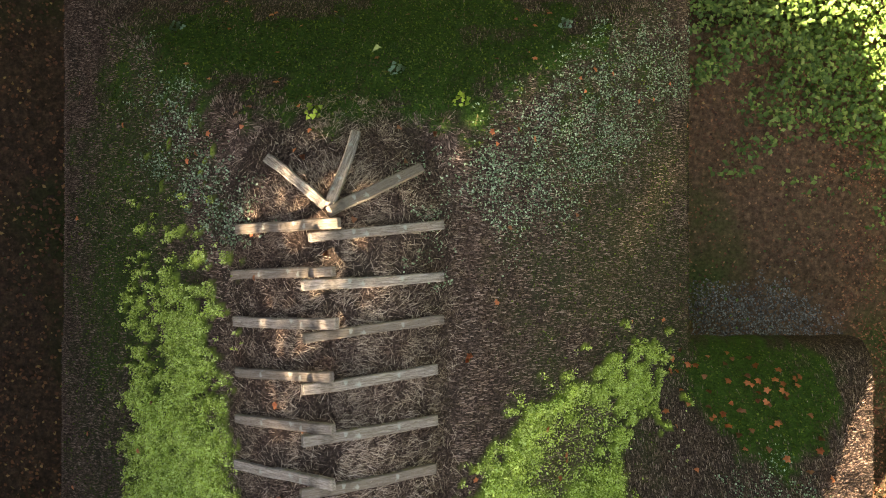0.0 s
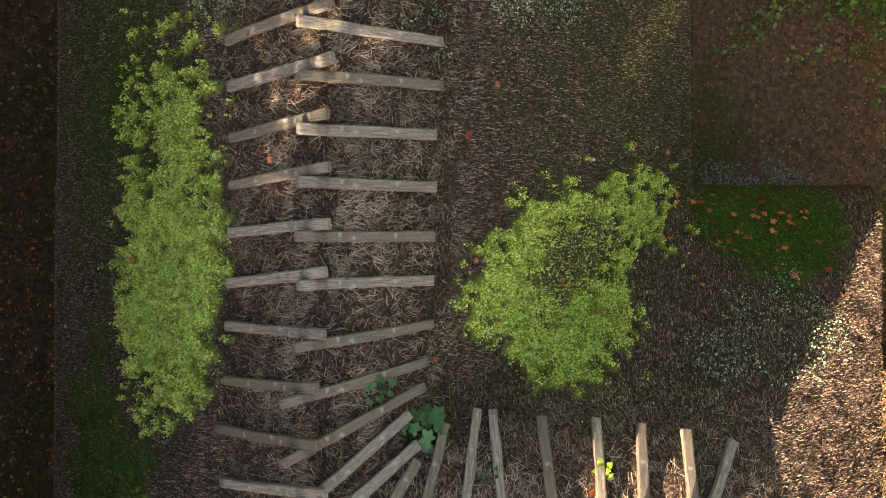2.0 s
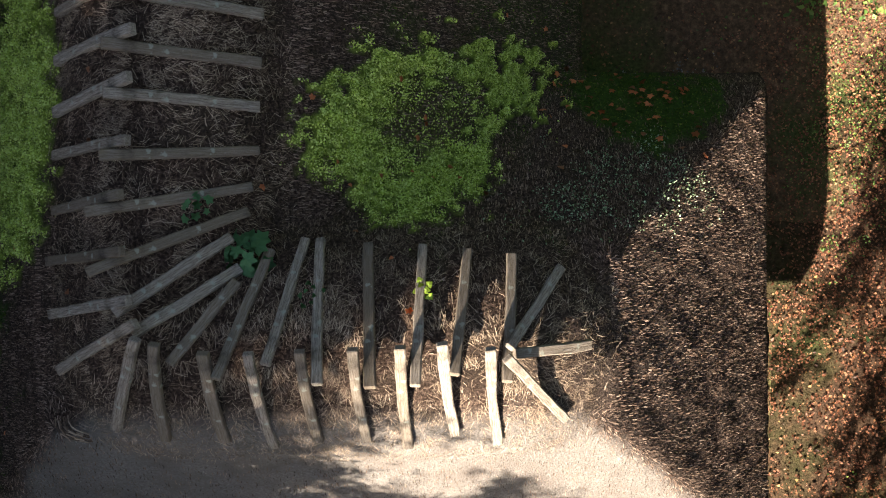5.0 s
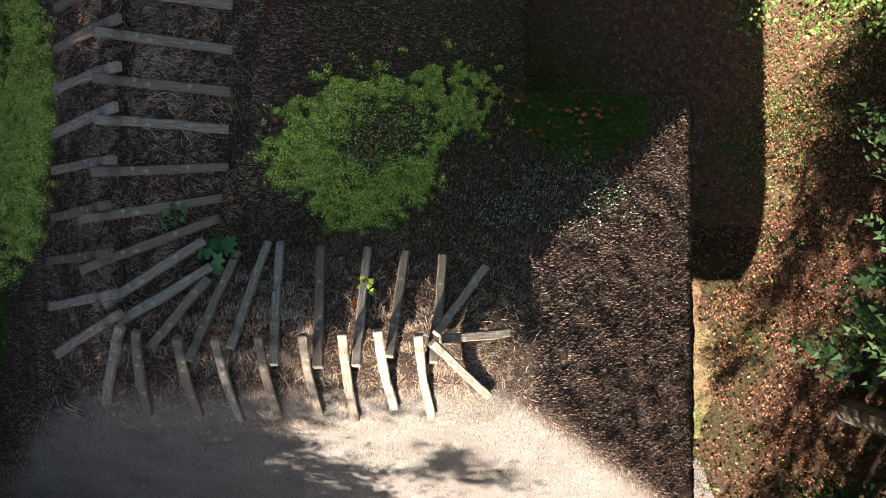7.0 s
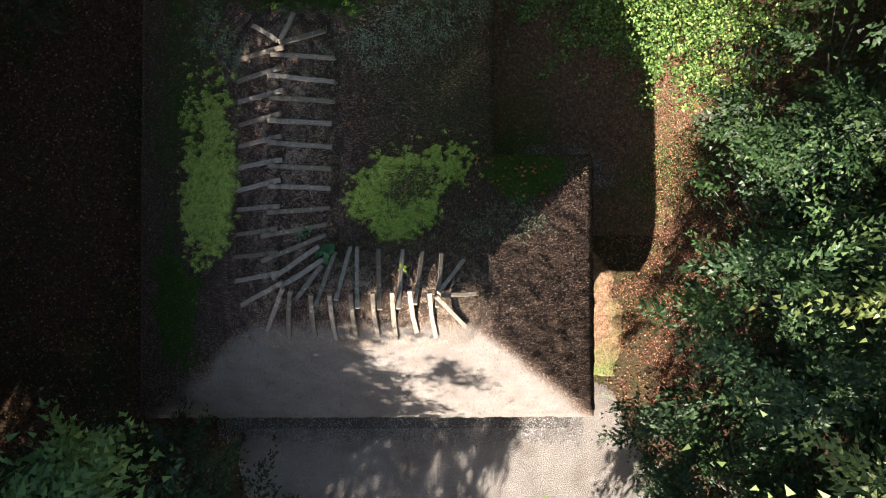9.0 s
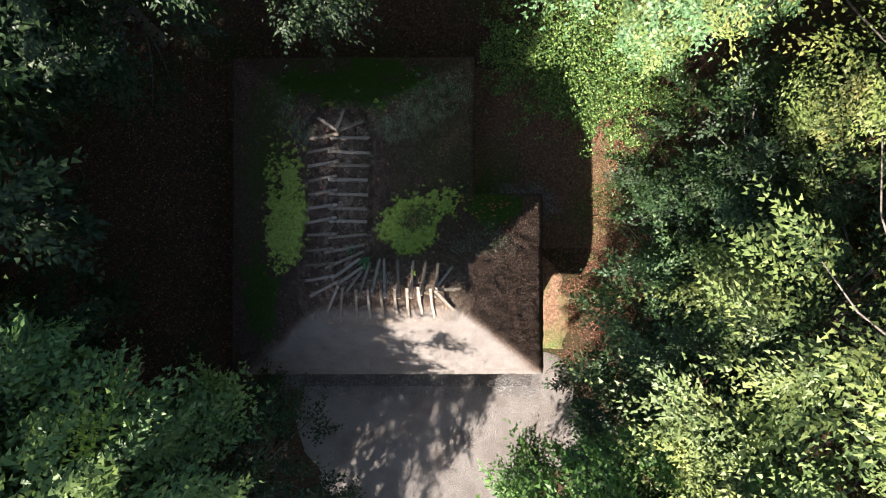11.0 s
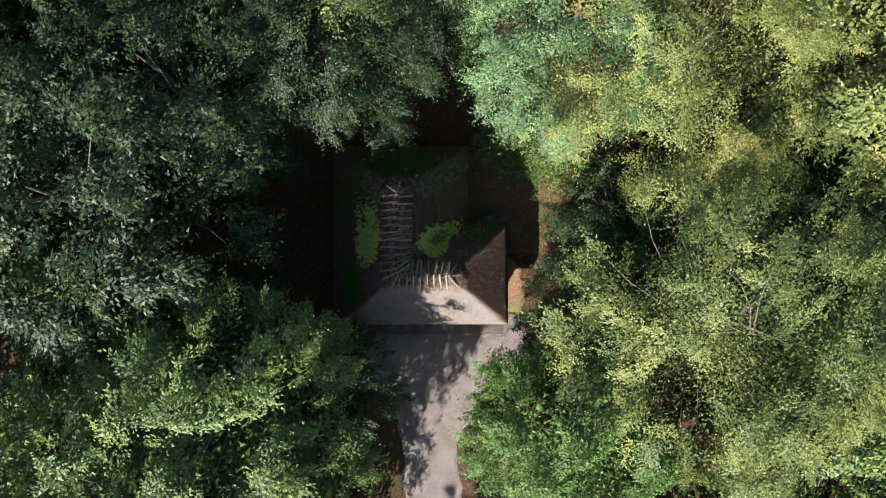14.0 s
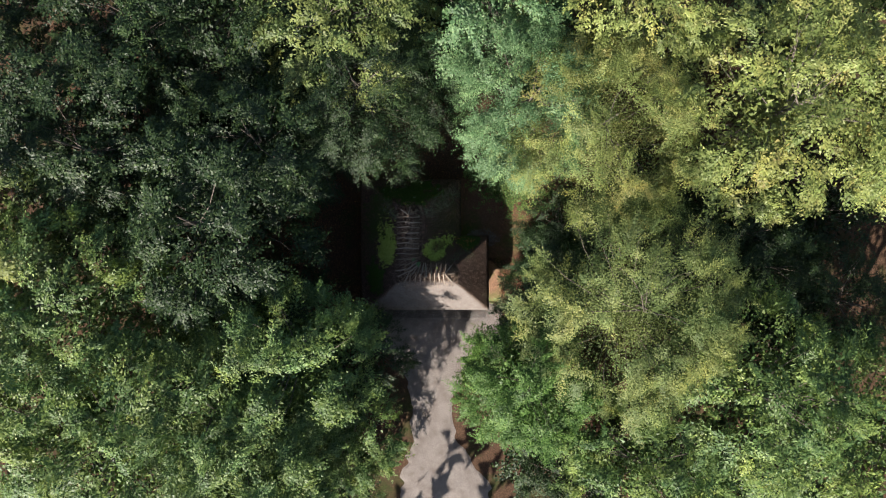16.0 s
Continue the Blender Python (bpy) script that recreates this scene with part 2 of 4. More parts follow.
def blade_arrays(root, along, normal, length, width, curl=0.0, bent=True):
    """Reeds: ridged strips of two bent lengths, or short straight slips that taper to the tip."""
    along = unit(along)
    side = unit(np.cross(normal, along))
    up = np.cross(along, side)
    L, W = np.asarray(length)[:, None], np.asarray(width)[:, None]
    if not bent:
        tip = root + along * L
        verts = np.stack([root - side * W * 0.5, root + side * W * 0.5, tip + side * W * 0.35, tip - side * W * 0.35], 1).reshape(-1, 3)
        return verts, np.arange(len(root) * 4).reshape(-1, 4)
    rings = []
    for f, taper in ((0.0, 1.0), (0.5, 1.0), (1.0, 0.55)):
        mid = root + along * L * f + up * (L * curl * f * (1 - f) * 4) + side * L * curl * 0.8 * f * f
        rings += [mid - side * W * 0.5 * taper, mid + up * W * 0.55 * taper, mid + side * W * 0.5 * taper]
    verts = np.stack(rings, 1).reshape(-1, 3)
    base = np.arange(len(root))[:, None] * len(rings)
    quads = [(0, 1, 4, 3), (1, 2, 5, 4), (3, 4, 7, 6), (4, 5, 8, 7)]
    return verts, np.concatenate([base + np.array(q) for q in quads], 0)


def smoothstep(lo, hi, x):
    u = np.clip((x - lo) / (hi - lo), 0, 1)
    return u * u * (3 - 2 * u)


def value_noise(x, y, scale, seed=0):
    """Smooth noise over the plan, from -1 to 1."""
    rs = np.random.RandomState(seed)
    table = rs.uniform(-1, 1, (64, 64))
    u, v = np.asarray(x) * scale + 500.3, np.asarray(y) * scale + 500.7
    i, j = np.floor(u).astype(int), np.floor(v).astype(int)
    fu, fv = u - i, v - j
    fu, fv = fu * fu * (3 - 2 * fu), fv * fv * (3 - 2 * fv)
    g = lambda a, b: table[a % 64, b % 64]
    return (g(i, j) * (1 - fu) + g(i + 1, j) * fu) * (1 - fv) + (g(i, j + 1) * (1 - fu) + g(i + 1, j + 1) * fu) * fv


# ---- the cottage: an L of two hipped, thatched wings ----
RIDGE_Z, CAP_Z = 4.97, 4.735
WEST, EAST, INNER_X = -3.75, 4.1, 2.41
SOUTH, NORTH, INNER_Y = -5.4, 2.6, -0.9
RIDGE_X, RIDGE_Y, APEX_N, APEX_E = -0.7, -3.2, 0.35, 1.48


def soft_min(k, *zs):
    zs = np.stack(np.broadcast_arrays(*zs))
    lo = zs.min(0)
    return lo - k * np.log(np.exp(-(zs - lo) / k).sum(0))


def roof_height(x, y):
    """The thatch's upper side, without the ridge cap."""
    west = RIDGE_Z - 0.96 * (RIDGE_X - x)
    south = RIDGE_Z - 1.24 * (RIDGE_Y - y)
    long_wing = soft_min(0.05, west, south, RIDGE_Z - 0.915 * (x - RIDGE_X), RIDGE_Z - 1.28 * (y - APEX_N))
    short_wing = soft_min(0.05, west, south, RIDGE_Z - 1.22 * (y - RIDGE_Y), RIDGE_Z - 1.02 * (x - APEX_E))
    return -soft_min(0.06, -long_wing, -short_wing)


def ridge_distance(x, y):
    a = np.hypot(x - RIDGE_X, y - np.clip(y, RIDGE_Y, APEX_N - 0.1))
    b = np.hypot(x - np.clip(x, RIDGE_X, APEX_E), y - RIDGE_Y)
    return np.minimum(a, b)


def eave_distance(x, y):
    """How far a point of the plan lies inside the eaves."""
    outer = np.minimum(np.minimum(x - WEST, y - SOUTH), np.minimum(EAST - x, NORTH - y))
    notch = np.hypot(np.maximum(INNER_X - x, 0), np.maximum(INNER_Y - y, 0))
    notch = np.where((x > INNER_X) & (y > INNER_Y), 0, notch)
    return np.minimum(outer, notch)


def patch(x, y, cx, cy, rx, ry, turn=0, edge=0.35, seed=3, rough=0.35, broad=1.0):
    c, s = math.cos(radians(turn)), math.sin(radians(turn))
    u, v = (x - cx) * c + (y - cy) * s, -(x - cx) * s + (y - cy) * c
    d = np.hypot(u / rx, v / ry) + rough * broad * value_noise(x, y, 3.5, seed) + rough * 0.6 * value_noise(x, y, 9.0, seed + 1) + rough * 0.7 * value_noise(x, y, 21.0, seed + 2)
    return smoothstep(1 + edge / 2, 1 - edge / 2, d)


def bright_moss(x, y):
    west = patch(x, y, -1.92, -1.74, 0.47, 0.86, -6, 0.4, rough=0.36, broad=0.4)
    ring = patch(x, y, 0.88, -1.74, 0.66, 0.63, 35, 0.3, rough=0.28, broad=0.4) * (1 - 0.85 * patch(x, y, 0.98, -1.64, 0.48, 0.29, 22, 0.7, rough=0.45))
    crumbs = patch(x, y, 1.6, -1.2, 0.3, 0.32, 0, 0.3, 9, 1.2, 0.5) + 0.8 * patch(x, y, -1.9, -0.4, 0.22, 0.5, 0, 0.3, 11, 2.0, 0.4) + 0.7 * patch(x, y, -2.35, -1.4, 0.16, 0.7, 0, 0.3, 13, 2.0, 0.4)
    return np.clip(west + ring + crumbs, 0, 1)


def dark_moss(x, y):
    north = patch(x, y, -0.5, 1.75, 1.75, 0.85, 0, 0.4, 5, 0.3) * (1 - 0.75 * patch(x, y, -1.3, 2.2, 0.5, 0.3, 0, 0.6, 19, 0.6)) * (1 - 0.6 * patch(x, y, 0.5, 1.75, 0.25, 0.12, 0, 0.6, 20, 0.6))
    low_west = patch(x, y, -2.78, -3.45, 0.55, 0.95, 8, 0.6, 6, 0.4)
    upper_west = 0.55 * patch(x, y, -2.6, 0.3, 0.75, 1.6, 0, 0.9, 7, 0.4)
    inner = patch(x, y, 2.85, -1.25, 0.6, 0.45, 0, 0.5, 8, 0.35)
    veil = 0.3 * patch(x, y, 1.6, 0.3, 0.8, 1.6, 0, 1.2, 12, 0.6) + 0.2 * patch(x, y, -2.9, -1.2, 0.6, 1.8, 0, 1.2, 14, 0.6)
    return np.clip(north + low_west + upper_west + inner + veil, 0, 1)


def lichen(x, y):
    hip = patch(x, y, 1.35, 1.2, 1.45, 0.42, 40, 0.6, 15, 0.4) + 0.8 * patch(x, y, 0.6, 0.5, 0.5, 0.4, 20, 0.7, 16, 0.6)
    west = 0.9 * patch(x, y, -1.95, 0.75, 0.75, 0.3, -50, 0.7, 17, 0.5)
    inner = 0.75 * patch(x, y, 2.45, -2.1, 0.55, 0.3, 10, 0.8, 18, 0.6)
    return np.clip(hip + west + inner, 0, 1)


def thatch_top(x, y, detail=True):
    z = roof_height(x, y)
    d = ridge_distance(x, y)
    wobble = 0.04 * value_noise(x, y, 3.0, 21)
    cover = smoothstep(0.92, 0.66, d + wobble)
    z = z * (1 - cover) + (CAP_Z - 0.92 * d * d) * cover
    if detail:
        cap = smoothstep(0.8, 0.6, d)
        z = z + 0.012 * value_noise(x, y, 7.0, 22) + 0.006 * value_noise(x, y, 16.0, 23) + 0.02 * value_noise(x, y, 1.3, 24)
        z = z + cap * (0.016 * value_noise(x, y, 6.0, 25) + 0.01 * value_noise(x, y, 13.0, 26))
        z = z + bright_moss(x, y) * (0.05 + 0.035 * value_noise(x, y, 8.0, 27) + 0.022 * value_noise(x, y, 19.0, 29)) + dark_moss(x, y) * (0.02 + 0.025 * value_noise(x, y, 7.0, 28))
    e = eave_distance(x, y)
    return z - 0.12 * smoothstep(0.2, 0.0, e) ** 2


cottage = tagged(new("cottage"), "L-shaped cottage with a weathered mossy thatched roof in a forest clearing", "house")


def build_thatch():
    xs = np.concatenate([np.linspace(WEST, INNER_X, 155), np.linspace(INNER_X, EAST, 45)[1:]])
    ys = np.concatenate([np.linspace(SOUTH, INNER_Y, 111), np.linspace(INNER_Y, NORTH, 91)[1:]])
    X, Y = np.meshgrid(xs, ys, indexing="ij")
    Z = thatch_top(X, Y)
    bm = bmesh.new()
    ids = {}
    inside = lambda x, y: not (x > INNER_X + 1e-4 and y > INNER_Y + 1e-4)
    for i, x in enumerate(xs):
        for j, y in enumerate(ys):
            if inside(x, y):
                ids[i, j] = bm.verts.new((x, y, Z[i, j]))
    for i in range(len(xs) - 1):
        for j in range(len(ys) - 1):
            if inside(xs[i + 1], ys[j + 1]) or (inside(xs[i + 1], ys[j]) and inside(xs[i], ys[j + 1])):
                if (i + 1, j + 1) in ids:
                    bm.faces.new([ids[i, j], ids[i + 1, j], ids[i + 1, j + 1], ids[i, j + 1]])
    rim = [e for e in bm.edges if e.is_boundary]
    for v in {v for e in rim for v in e.verts}:
        v.co.x += 0.022 * noise.noise(v.co * 5.0) + 0.014 * noise.noise(v.co * 17.0)
        v.co.y += 0.022 * noise.noise(v.co * 5.0 + Vector((9, 9, 9))) + 0.014 * noise.noise(v.co * 17.0 + Vector((3, 5, 9)))
    for drop, inward in ((0.17, -0.03), (0.16, 0.05), (-0.02, 0.4)):
        made = bmesh.ops.extrude_edge_only(bm, edges=rim)["geom"]
        for v in made:
            if isinstance(v, bmesh.types.BMVert):
                x, y = v.co.x, v.co.y
                e = 0.02
                gx = float(eave_distance(np.array(x + e), np.array(y)) - eave_distance(np.array(x - e), np.array(y)))
                gy = float(eave_distance(np.array(x), np.array(y + e)) - eave_distance(np.array(x), np.array(y - e)))
                g = Vector((gx, gy, 0))
                if g.length < 1e-6:
                    g = Vector((0 - x, -1.5 - y, 0))
                g.normalize()
                v.co += g * inward + Vector((0, 0, -drop + 0.015 * noise.noise(Vector((x * 4, y * 4, drop * 9)))))
        rim = [e for e in made if isinstance(e, bmesh.types.BMEdge)]
    for f in bm.faces:
        f.smooth = True
    ob = bm_object("thatch_roof", bm, THATCH, cottage, "thick weathered reed thatch with moss and lichen patches")
    me = ob.data
    co = np.empty(len(me.vertices) * 3, np.float32)
    me.vertices.foreach_get("co", co)
    x, y, z = co.reshape(-1, 3).T
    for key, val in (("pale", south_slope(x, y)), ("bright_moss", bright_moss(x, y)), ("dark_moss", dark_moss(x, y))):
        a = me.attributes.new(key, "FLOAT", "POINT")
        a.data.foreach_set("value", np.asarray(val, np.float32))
    return ob


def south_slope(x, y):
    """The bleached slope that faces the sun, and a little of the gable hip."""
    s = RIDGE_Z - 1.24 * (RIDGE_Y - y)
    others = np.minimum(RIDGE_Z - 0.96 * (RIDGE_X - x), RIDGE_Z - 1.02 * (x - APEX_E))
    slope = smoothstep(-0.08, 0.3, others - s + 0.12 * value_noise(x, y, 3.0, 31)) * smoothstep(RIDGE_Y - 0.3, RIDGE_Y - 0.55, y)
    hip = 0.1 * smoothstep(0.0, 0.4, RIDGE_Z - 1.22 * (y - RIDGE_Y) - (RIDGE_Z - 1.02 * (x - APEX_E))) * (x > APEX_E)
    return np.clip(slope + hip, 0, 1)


roof = build_thatch()


# ---- ridge boards, laid in crossing pairs over the cap ----
def board(xo, yo, xi, yi, width, bow, seed, lift):
    """An oak board from its outer end on the slope (xo, yo) to its inner end, at height lift, over the ridge."""
    rs = random.Random(seed)
    t = np.linspace(0, 1, 25)
    px, py = xo + (xi - xo) * t, yo + (yi - yo) * t
    top = thatch_top(px, py, False)
    zo, zi = top[0] + 0.045, lift - 0.02
    rise = max(0.0, float((top - zo - (zi - zo) * t).max()) + 0.03)
    zo, zi = zo + rise * 0.6, zi + rise * 0.6
    a, b = Vector((xo, yo, zo)), Vector((xi, yi, zi))
    length = (b - a).length
    bm = bmesh.new()
    bmesh.ops.create_cube(bm, size=1.0)
    bmesh.ops.scale(bm, vec=(length, width, 0.042), verts=bm.verts)
    bmesh.ops.subdivide_edges(bm, edges=[e for e in bm.edges if abs((e.verts[0].co - e.verts[1].co).x) > length * 0.5], cuts=9)
    bmesh.ops.bevel(bm, geom=[e for e in bm.edges if len(e.link_faces) == 2 and e.calc_face_angle(0) > 0.5], offset=0.006, segments=1, affect="EDGES")
    k = rs.uniform(0, 50)
    for v in bm.verts:
        u = v.co.x / length
        n = noise.noise(Vector((v.co.x * 5 + k, v.co.y * 6, v.co.z * 9)))
        v.co.y += bow * (0.25 - u * u) * 4 + 0.006 * n + 0.004 * noise.noise(Vector((v.co.x * 18, k, v.co.y * 30)))
        v.co.z += 0.005 * noise.noise(Vector((v.co.x * 4, k + 9, v.co.y * 12))) + 0.012 * (0.25 - u * u) * 4
    ob = bm_object("ridge_board", bm, WOOD, roof)
    ob.matrix_basis = Matrix.Translation((a + b) / 2) @ (b - a).to_track_quat("X", "Z").to_matrix().to_4x4()
    return ob


WEST_BOARDS = [
    (-1.34, 0.13, -0.60, 0.15), (-1.38, -0.17, -0.63, -0.13), (-1.36, -0.47, -0.61, -0.43), (-1.34, -0.80, -0.64, -0.74),
    (-1.34, -1.10, -0.63, -1.04), (-1.35, -1.40, -0.63, -1.36), (-1.37, -1.72, -0.65, -1.63), (-1.38, -1.99, -0.66, -1.98),
    (-1.39, -2.34, -0.70, -2.28), (-1.46, -2.66, -0.69, -2.60), (-1.42, -3.00, -0.65, -2.87), (-1.31, -3.34, -0.61, -3.00)]
EAST_BOARDS = [
    (0.00, 0.16, -0.78, 0.07), (0.00, -0.18, -0.82, -0.21), (0.00, -0.46, -0.81, -0.52), (-0.04, -0.78, -0.82, -0.82),
    (-0.04, -1.11, -0.82, -1.12), (-0.05, -1.42, -0.83, -1.43), (-0.06, -1.70, -0.82, -1.71), (-0.06, -1.97, -0.84, -2.06),
    (-0.09, -2.20, -0.92, -2.38), (-0.11, -2.35, -0.91, -2.72), (-0.20, -2.51, -0.77, -2.95), (-0.15, -2.70, -0.67, -3.07),
    (-0.15, -2.78, -0.46, -3.24), (0.02, -2.59, -0.19, -3.32)]
NORTH_SIDE_BOARDS = [
    (0.22, -2.52, 0.09, -3.24), (0.32, -2.52, 0.38, -3.35), (0.62, -2.55, 0.68, -3.37), (0.96, -2.56, 0.93, -3.36),
    (1.24, -2.59, 1.15, -3.30), (1.51, -2.62, 1.45, -3.34), (1.82, -2.70, 1.46, -3.15), (1.98, -3.17, 1.49, -3.18)]
SOUTH_SIDE_BOARDS = [
    (-0.92, -3.69, -0.60, -3.08), (-0.62, -3.76, -0.50, -3.11), (-0.26, -3.77, -0.23, -3.16), (0.03, -3.82, 0.02, -3.16),
    (0.32, -3.77, 0.30, -3.15), (0.62, -3.77, 0.59, -3.14), (0.87, -3.82, 0.85, -3.13), (1.16, -3.72, 1.08, -3.11),
    (1.43, -3.79, 1.35, -3.14), (1.84, -3.64, 1.44, -3.19)]
HIP_FAN_BOARDS = [(-1.12, 0.58, -0.70, 0.26), (-0.55, 0.74, -0.67, 0.26), (-0.14, 0.53, -0.67, 0.22)]
for group_no, (rows, lift, bow) in enumerate(((WEST_BOARDS, 4.96, 0.0), (EAST_BOARDS, 4.9, 0.0), (NORTH_SIDE_BOARDS, 4.88, 0.0), (SOUTH_SIDE_BOARDS, 5.02, 0.012), (HIP_FAN_BOARDS, 4.9, 0.008))):
    for k, row in enumerate(rows):
        rs = random.Random(group_no * 100 + k)
        board(*row, rs.uniform(0.058, 0.068), bow * rs.uniform(0.2, 1.5) + rs.uniform(-0.006, 0.006), group_no * 100 + k, lift)


# ---- reeds, straw, moss and lichen on the thatch ----
def roof_points(count, seed, weight, box=(WEST, SOUTH, EAST, NORTH)):
    """Random places on the thatch, kept by weight(x, y), with the slope's normal and downhill way."""
    rs = np.random.RandomState(seed)
    x, y = rs.uniform(box[0], box[2], count), rs.uniform(box[1], box[3], count)
    keep = (eave_distance(x, y) > 0.015) & (rs.uniform(0, 1, count) < weight(x, y))
    x, y = x[keep], y[keep]
    z, h = thatch_top(x, y), 0.03
    sx = (thatch_top(x + h, y, False) - thatch_top(x - h, y, False)) / (2 * h)
    sy = (thatch_top(x, y + h, False) - thatch_top(x, y - h, False)) / (2 * h)
    normal = unit(np.stack([-sx, -sy, np.ones_like(x)], 1))
    down = unit(np.stack([-sx, -sy, -(sx * sx + sy * sy)], 1))
    return rs, np.stack([x, y, z], 1), normal, down


def stuff(name, verts, faces, mat, label, category, smooth=False):
    return tagged(new(name, array_mesh(name, verts, faces, mat, smooth)), label, category, kind="stuff")


def not_mossy(x, y):
    return np.clip(1 - 1.1 * bright_moss(x, y) - 0.95 * dark_moss(x, y), 0, 1) * (ridge_distance(x, y) > 0.72)


def reeds(name, count, seed, weight, mat, label, length, width, jitter, lift, bent=False):
    rs, p, n, d = roof_points(count, seed, weight)
    k = len(p)
    way = d + rs.normal(0, jitter, (k, 3))
    way = way - n * (way * n).sum(1, keepdims=True) + n * rs.uniform(lift[0], lift[1], (k, 1))
    v, f = blade_arrays(p - n * 0.004, way, n + rs.normal(0, 0.45, (k, 3)), rs.uniform(*length, k), rs.uniform(*width, k), rs.normal(0, 0.05, (k, 1)), bent)
    ob = tagged(new(name, array_mesh(name, v, f, mat)), label, kind="stuff")
    ob.parent = roof
    return ob


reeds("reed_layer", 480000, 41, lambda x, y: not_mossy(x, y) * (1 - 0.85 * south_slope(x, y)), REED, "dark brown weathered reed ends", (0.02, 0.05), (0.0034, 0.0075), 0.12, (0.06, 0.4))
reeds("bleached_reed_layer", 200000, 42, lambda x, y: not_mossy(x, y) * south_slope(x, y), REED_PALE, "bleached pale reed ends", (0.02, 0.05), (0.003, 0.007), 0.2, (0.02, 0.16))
reeds("ridge_straw", 950000, 43, lambda x, y: (ridge_distance(x, y) < 0.8) * (0.6 + 0.4 * value_noise(x, y, 4.0, 44)), STRAW, "tangled pale straw packed along the ridge", (0.035, 0.1), (0.0016, 0.0034), 0.7, (-0.05, 0.16))


def growth(name, count, seed, weight, mat, label, size, box=(WEST, SOUTH, EAST, NORTH), spread=0.7, height=0.02):
    rs, p, n, d = roof_points(count, seed, weight, box)
    k = len(p)
    nn = n + rs.normal(0, spread, (k, 3))
    s = rs.uniform(*size, k)
    v, f = leaf_arrays(p + n * rs.uniform(0.0, height, (k, 1)), rs.normal(0, 1, (k, 3)) + d * 0.8, nn, s * 1.5, s)
    return stuff(name, v, f, mat, label, "moss")


growth("bright_moss", 400000, 51, lambda x, y: bright_moss(x, y), MOSS_BRIGHT, "bright lime-green moss cushions on the thatch", (0.006, 0.016), (-3.2, -3.0, 2.3, 0.4), spread=0.5, height=0.045)
growth("dark_moss", 170000, 52, lambda x, y: 0.8 * dark_moss(x, y), MOSS_DARK, "dark green damp moss on the shaded thatch", (0.007, 0.019), height=0.02)
growth("pale_lichen", 250000, 53, lambda x, y: lichen(x, y) * (0.5 + 0.5 * value_noise(x, y, 8.0, 54)), LICHEN, "pale grey-green lichen and tiny plants on the thatch", (0.007, 0.017), (-3.0, -2.8, 3.6, 2.6), height=0.03)


def lobed_leaf(name, mat, size, lobes=5):
    """A maple-like leaf with pointed lobes and a stalk, cupped."""
    bm = bmesh.new()
    mid = bm.verts.new((0, 0, 0.1 * size))
    ring = []
    for k in range(lobes * 2 + 1):
        a = radians(-145 + 290 * k / (lobes * 2))
        r = size * (0.5 if k % 2 else 0.34) * (1.0 - 0.25 * abs(a) / 2.5)
        ring.append(bm.verts.new((r * math.cos(a), r * math.sin(a), (0.0 if k % 2 else 0.06) * size)))
    ring.append(bm.verts.new((-size * 0.12, 0, 0.03 * size)))
    for a, b in zip(ring, ring[1:] + ring[:1]):
        bm.faces.new([mid, a, b])
    geom = bmesh.ops.solidify(bm, geom=list(bm.faces), thickness=0.0008)
    me = bpy.data.meshes.new(name)
    bm.to_mesh(me)
    bm.free()
    me.materials.append(mat)
    return me


def lay_fallen_leaves():
    meshes = [lobed_leaf("fallen_leaf", ORANGE, 0.062), lobed_leaf("fallen_leaf", FALLEN, 0.055, 3), lobed_leaf("fallen_leaf", ORANGE, 0.045, 3)]
    rs = random.Random(7)
    spots = [(2.3 + rs.gauss(0.35, 0.36), -1.35 + rs.gauss(0, 0.26)) for k in range(62)]
    spots += [(rs.uniform(-2.0, 1.2), rs.uniform(0.5, 2.4)) for k in range(48)]
    spots += [(rs.uniform(-1.4, 0.2), rs.uniform(-2.9, 0.4)) for k in range(14)]
    spots += [(rs.uniform(0.2, 1.5), rs.uniform(-3.0, -1.2)) for k in range(16)]
    spots += [(rs.uniform(0.2, 2.3), rs.uniform(-1.0, 1.6)) for k in range(16)]
    spots += [(rs.uniform(-3.4, -1.5), rs.uniform(-4.0, 1.5)) for k in range(14)]
    for x, y in spots:
        if float(eave_distance(np.array(x), np.array(y))) < 0.06:
            continue
        h = 0.03
        f = lambda a, b: float(thatch_top(np.array(a), np.array(b)))
        n = Vector(((f(x - h, y) - f(x + h, y)) / (2 * h), (f(x, y - h) - f(x, y + h)) / (2 * h), 1)).normalized()
        ob = new("fallen_leaf", rs.choice(meshes))
        big = 1.4 if x > 1.8 and y < -0.9 else 1.0
        tagged(ob, "dry orange-red leaf fallen on the mossy thatch", "leaf", "fallen leaves on the roof")
        ob.matrix_basis = Matrix.Translation(Vector((x, y, f(x, y))) + n * 0.04) @ n.to_track_quat("Z", "Y").to_matrix().to_4x4() @ pose(0, 0, 0, rs.uniform(-15, 15), rs.uniform(-15, 15), rs.uniform(0, 360)) @ Matrix.Scale(big, 4)


lay_fallen_leaves()


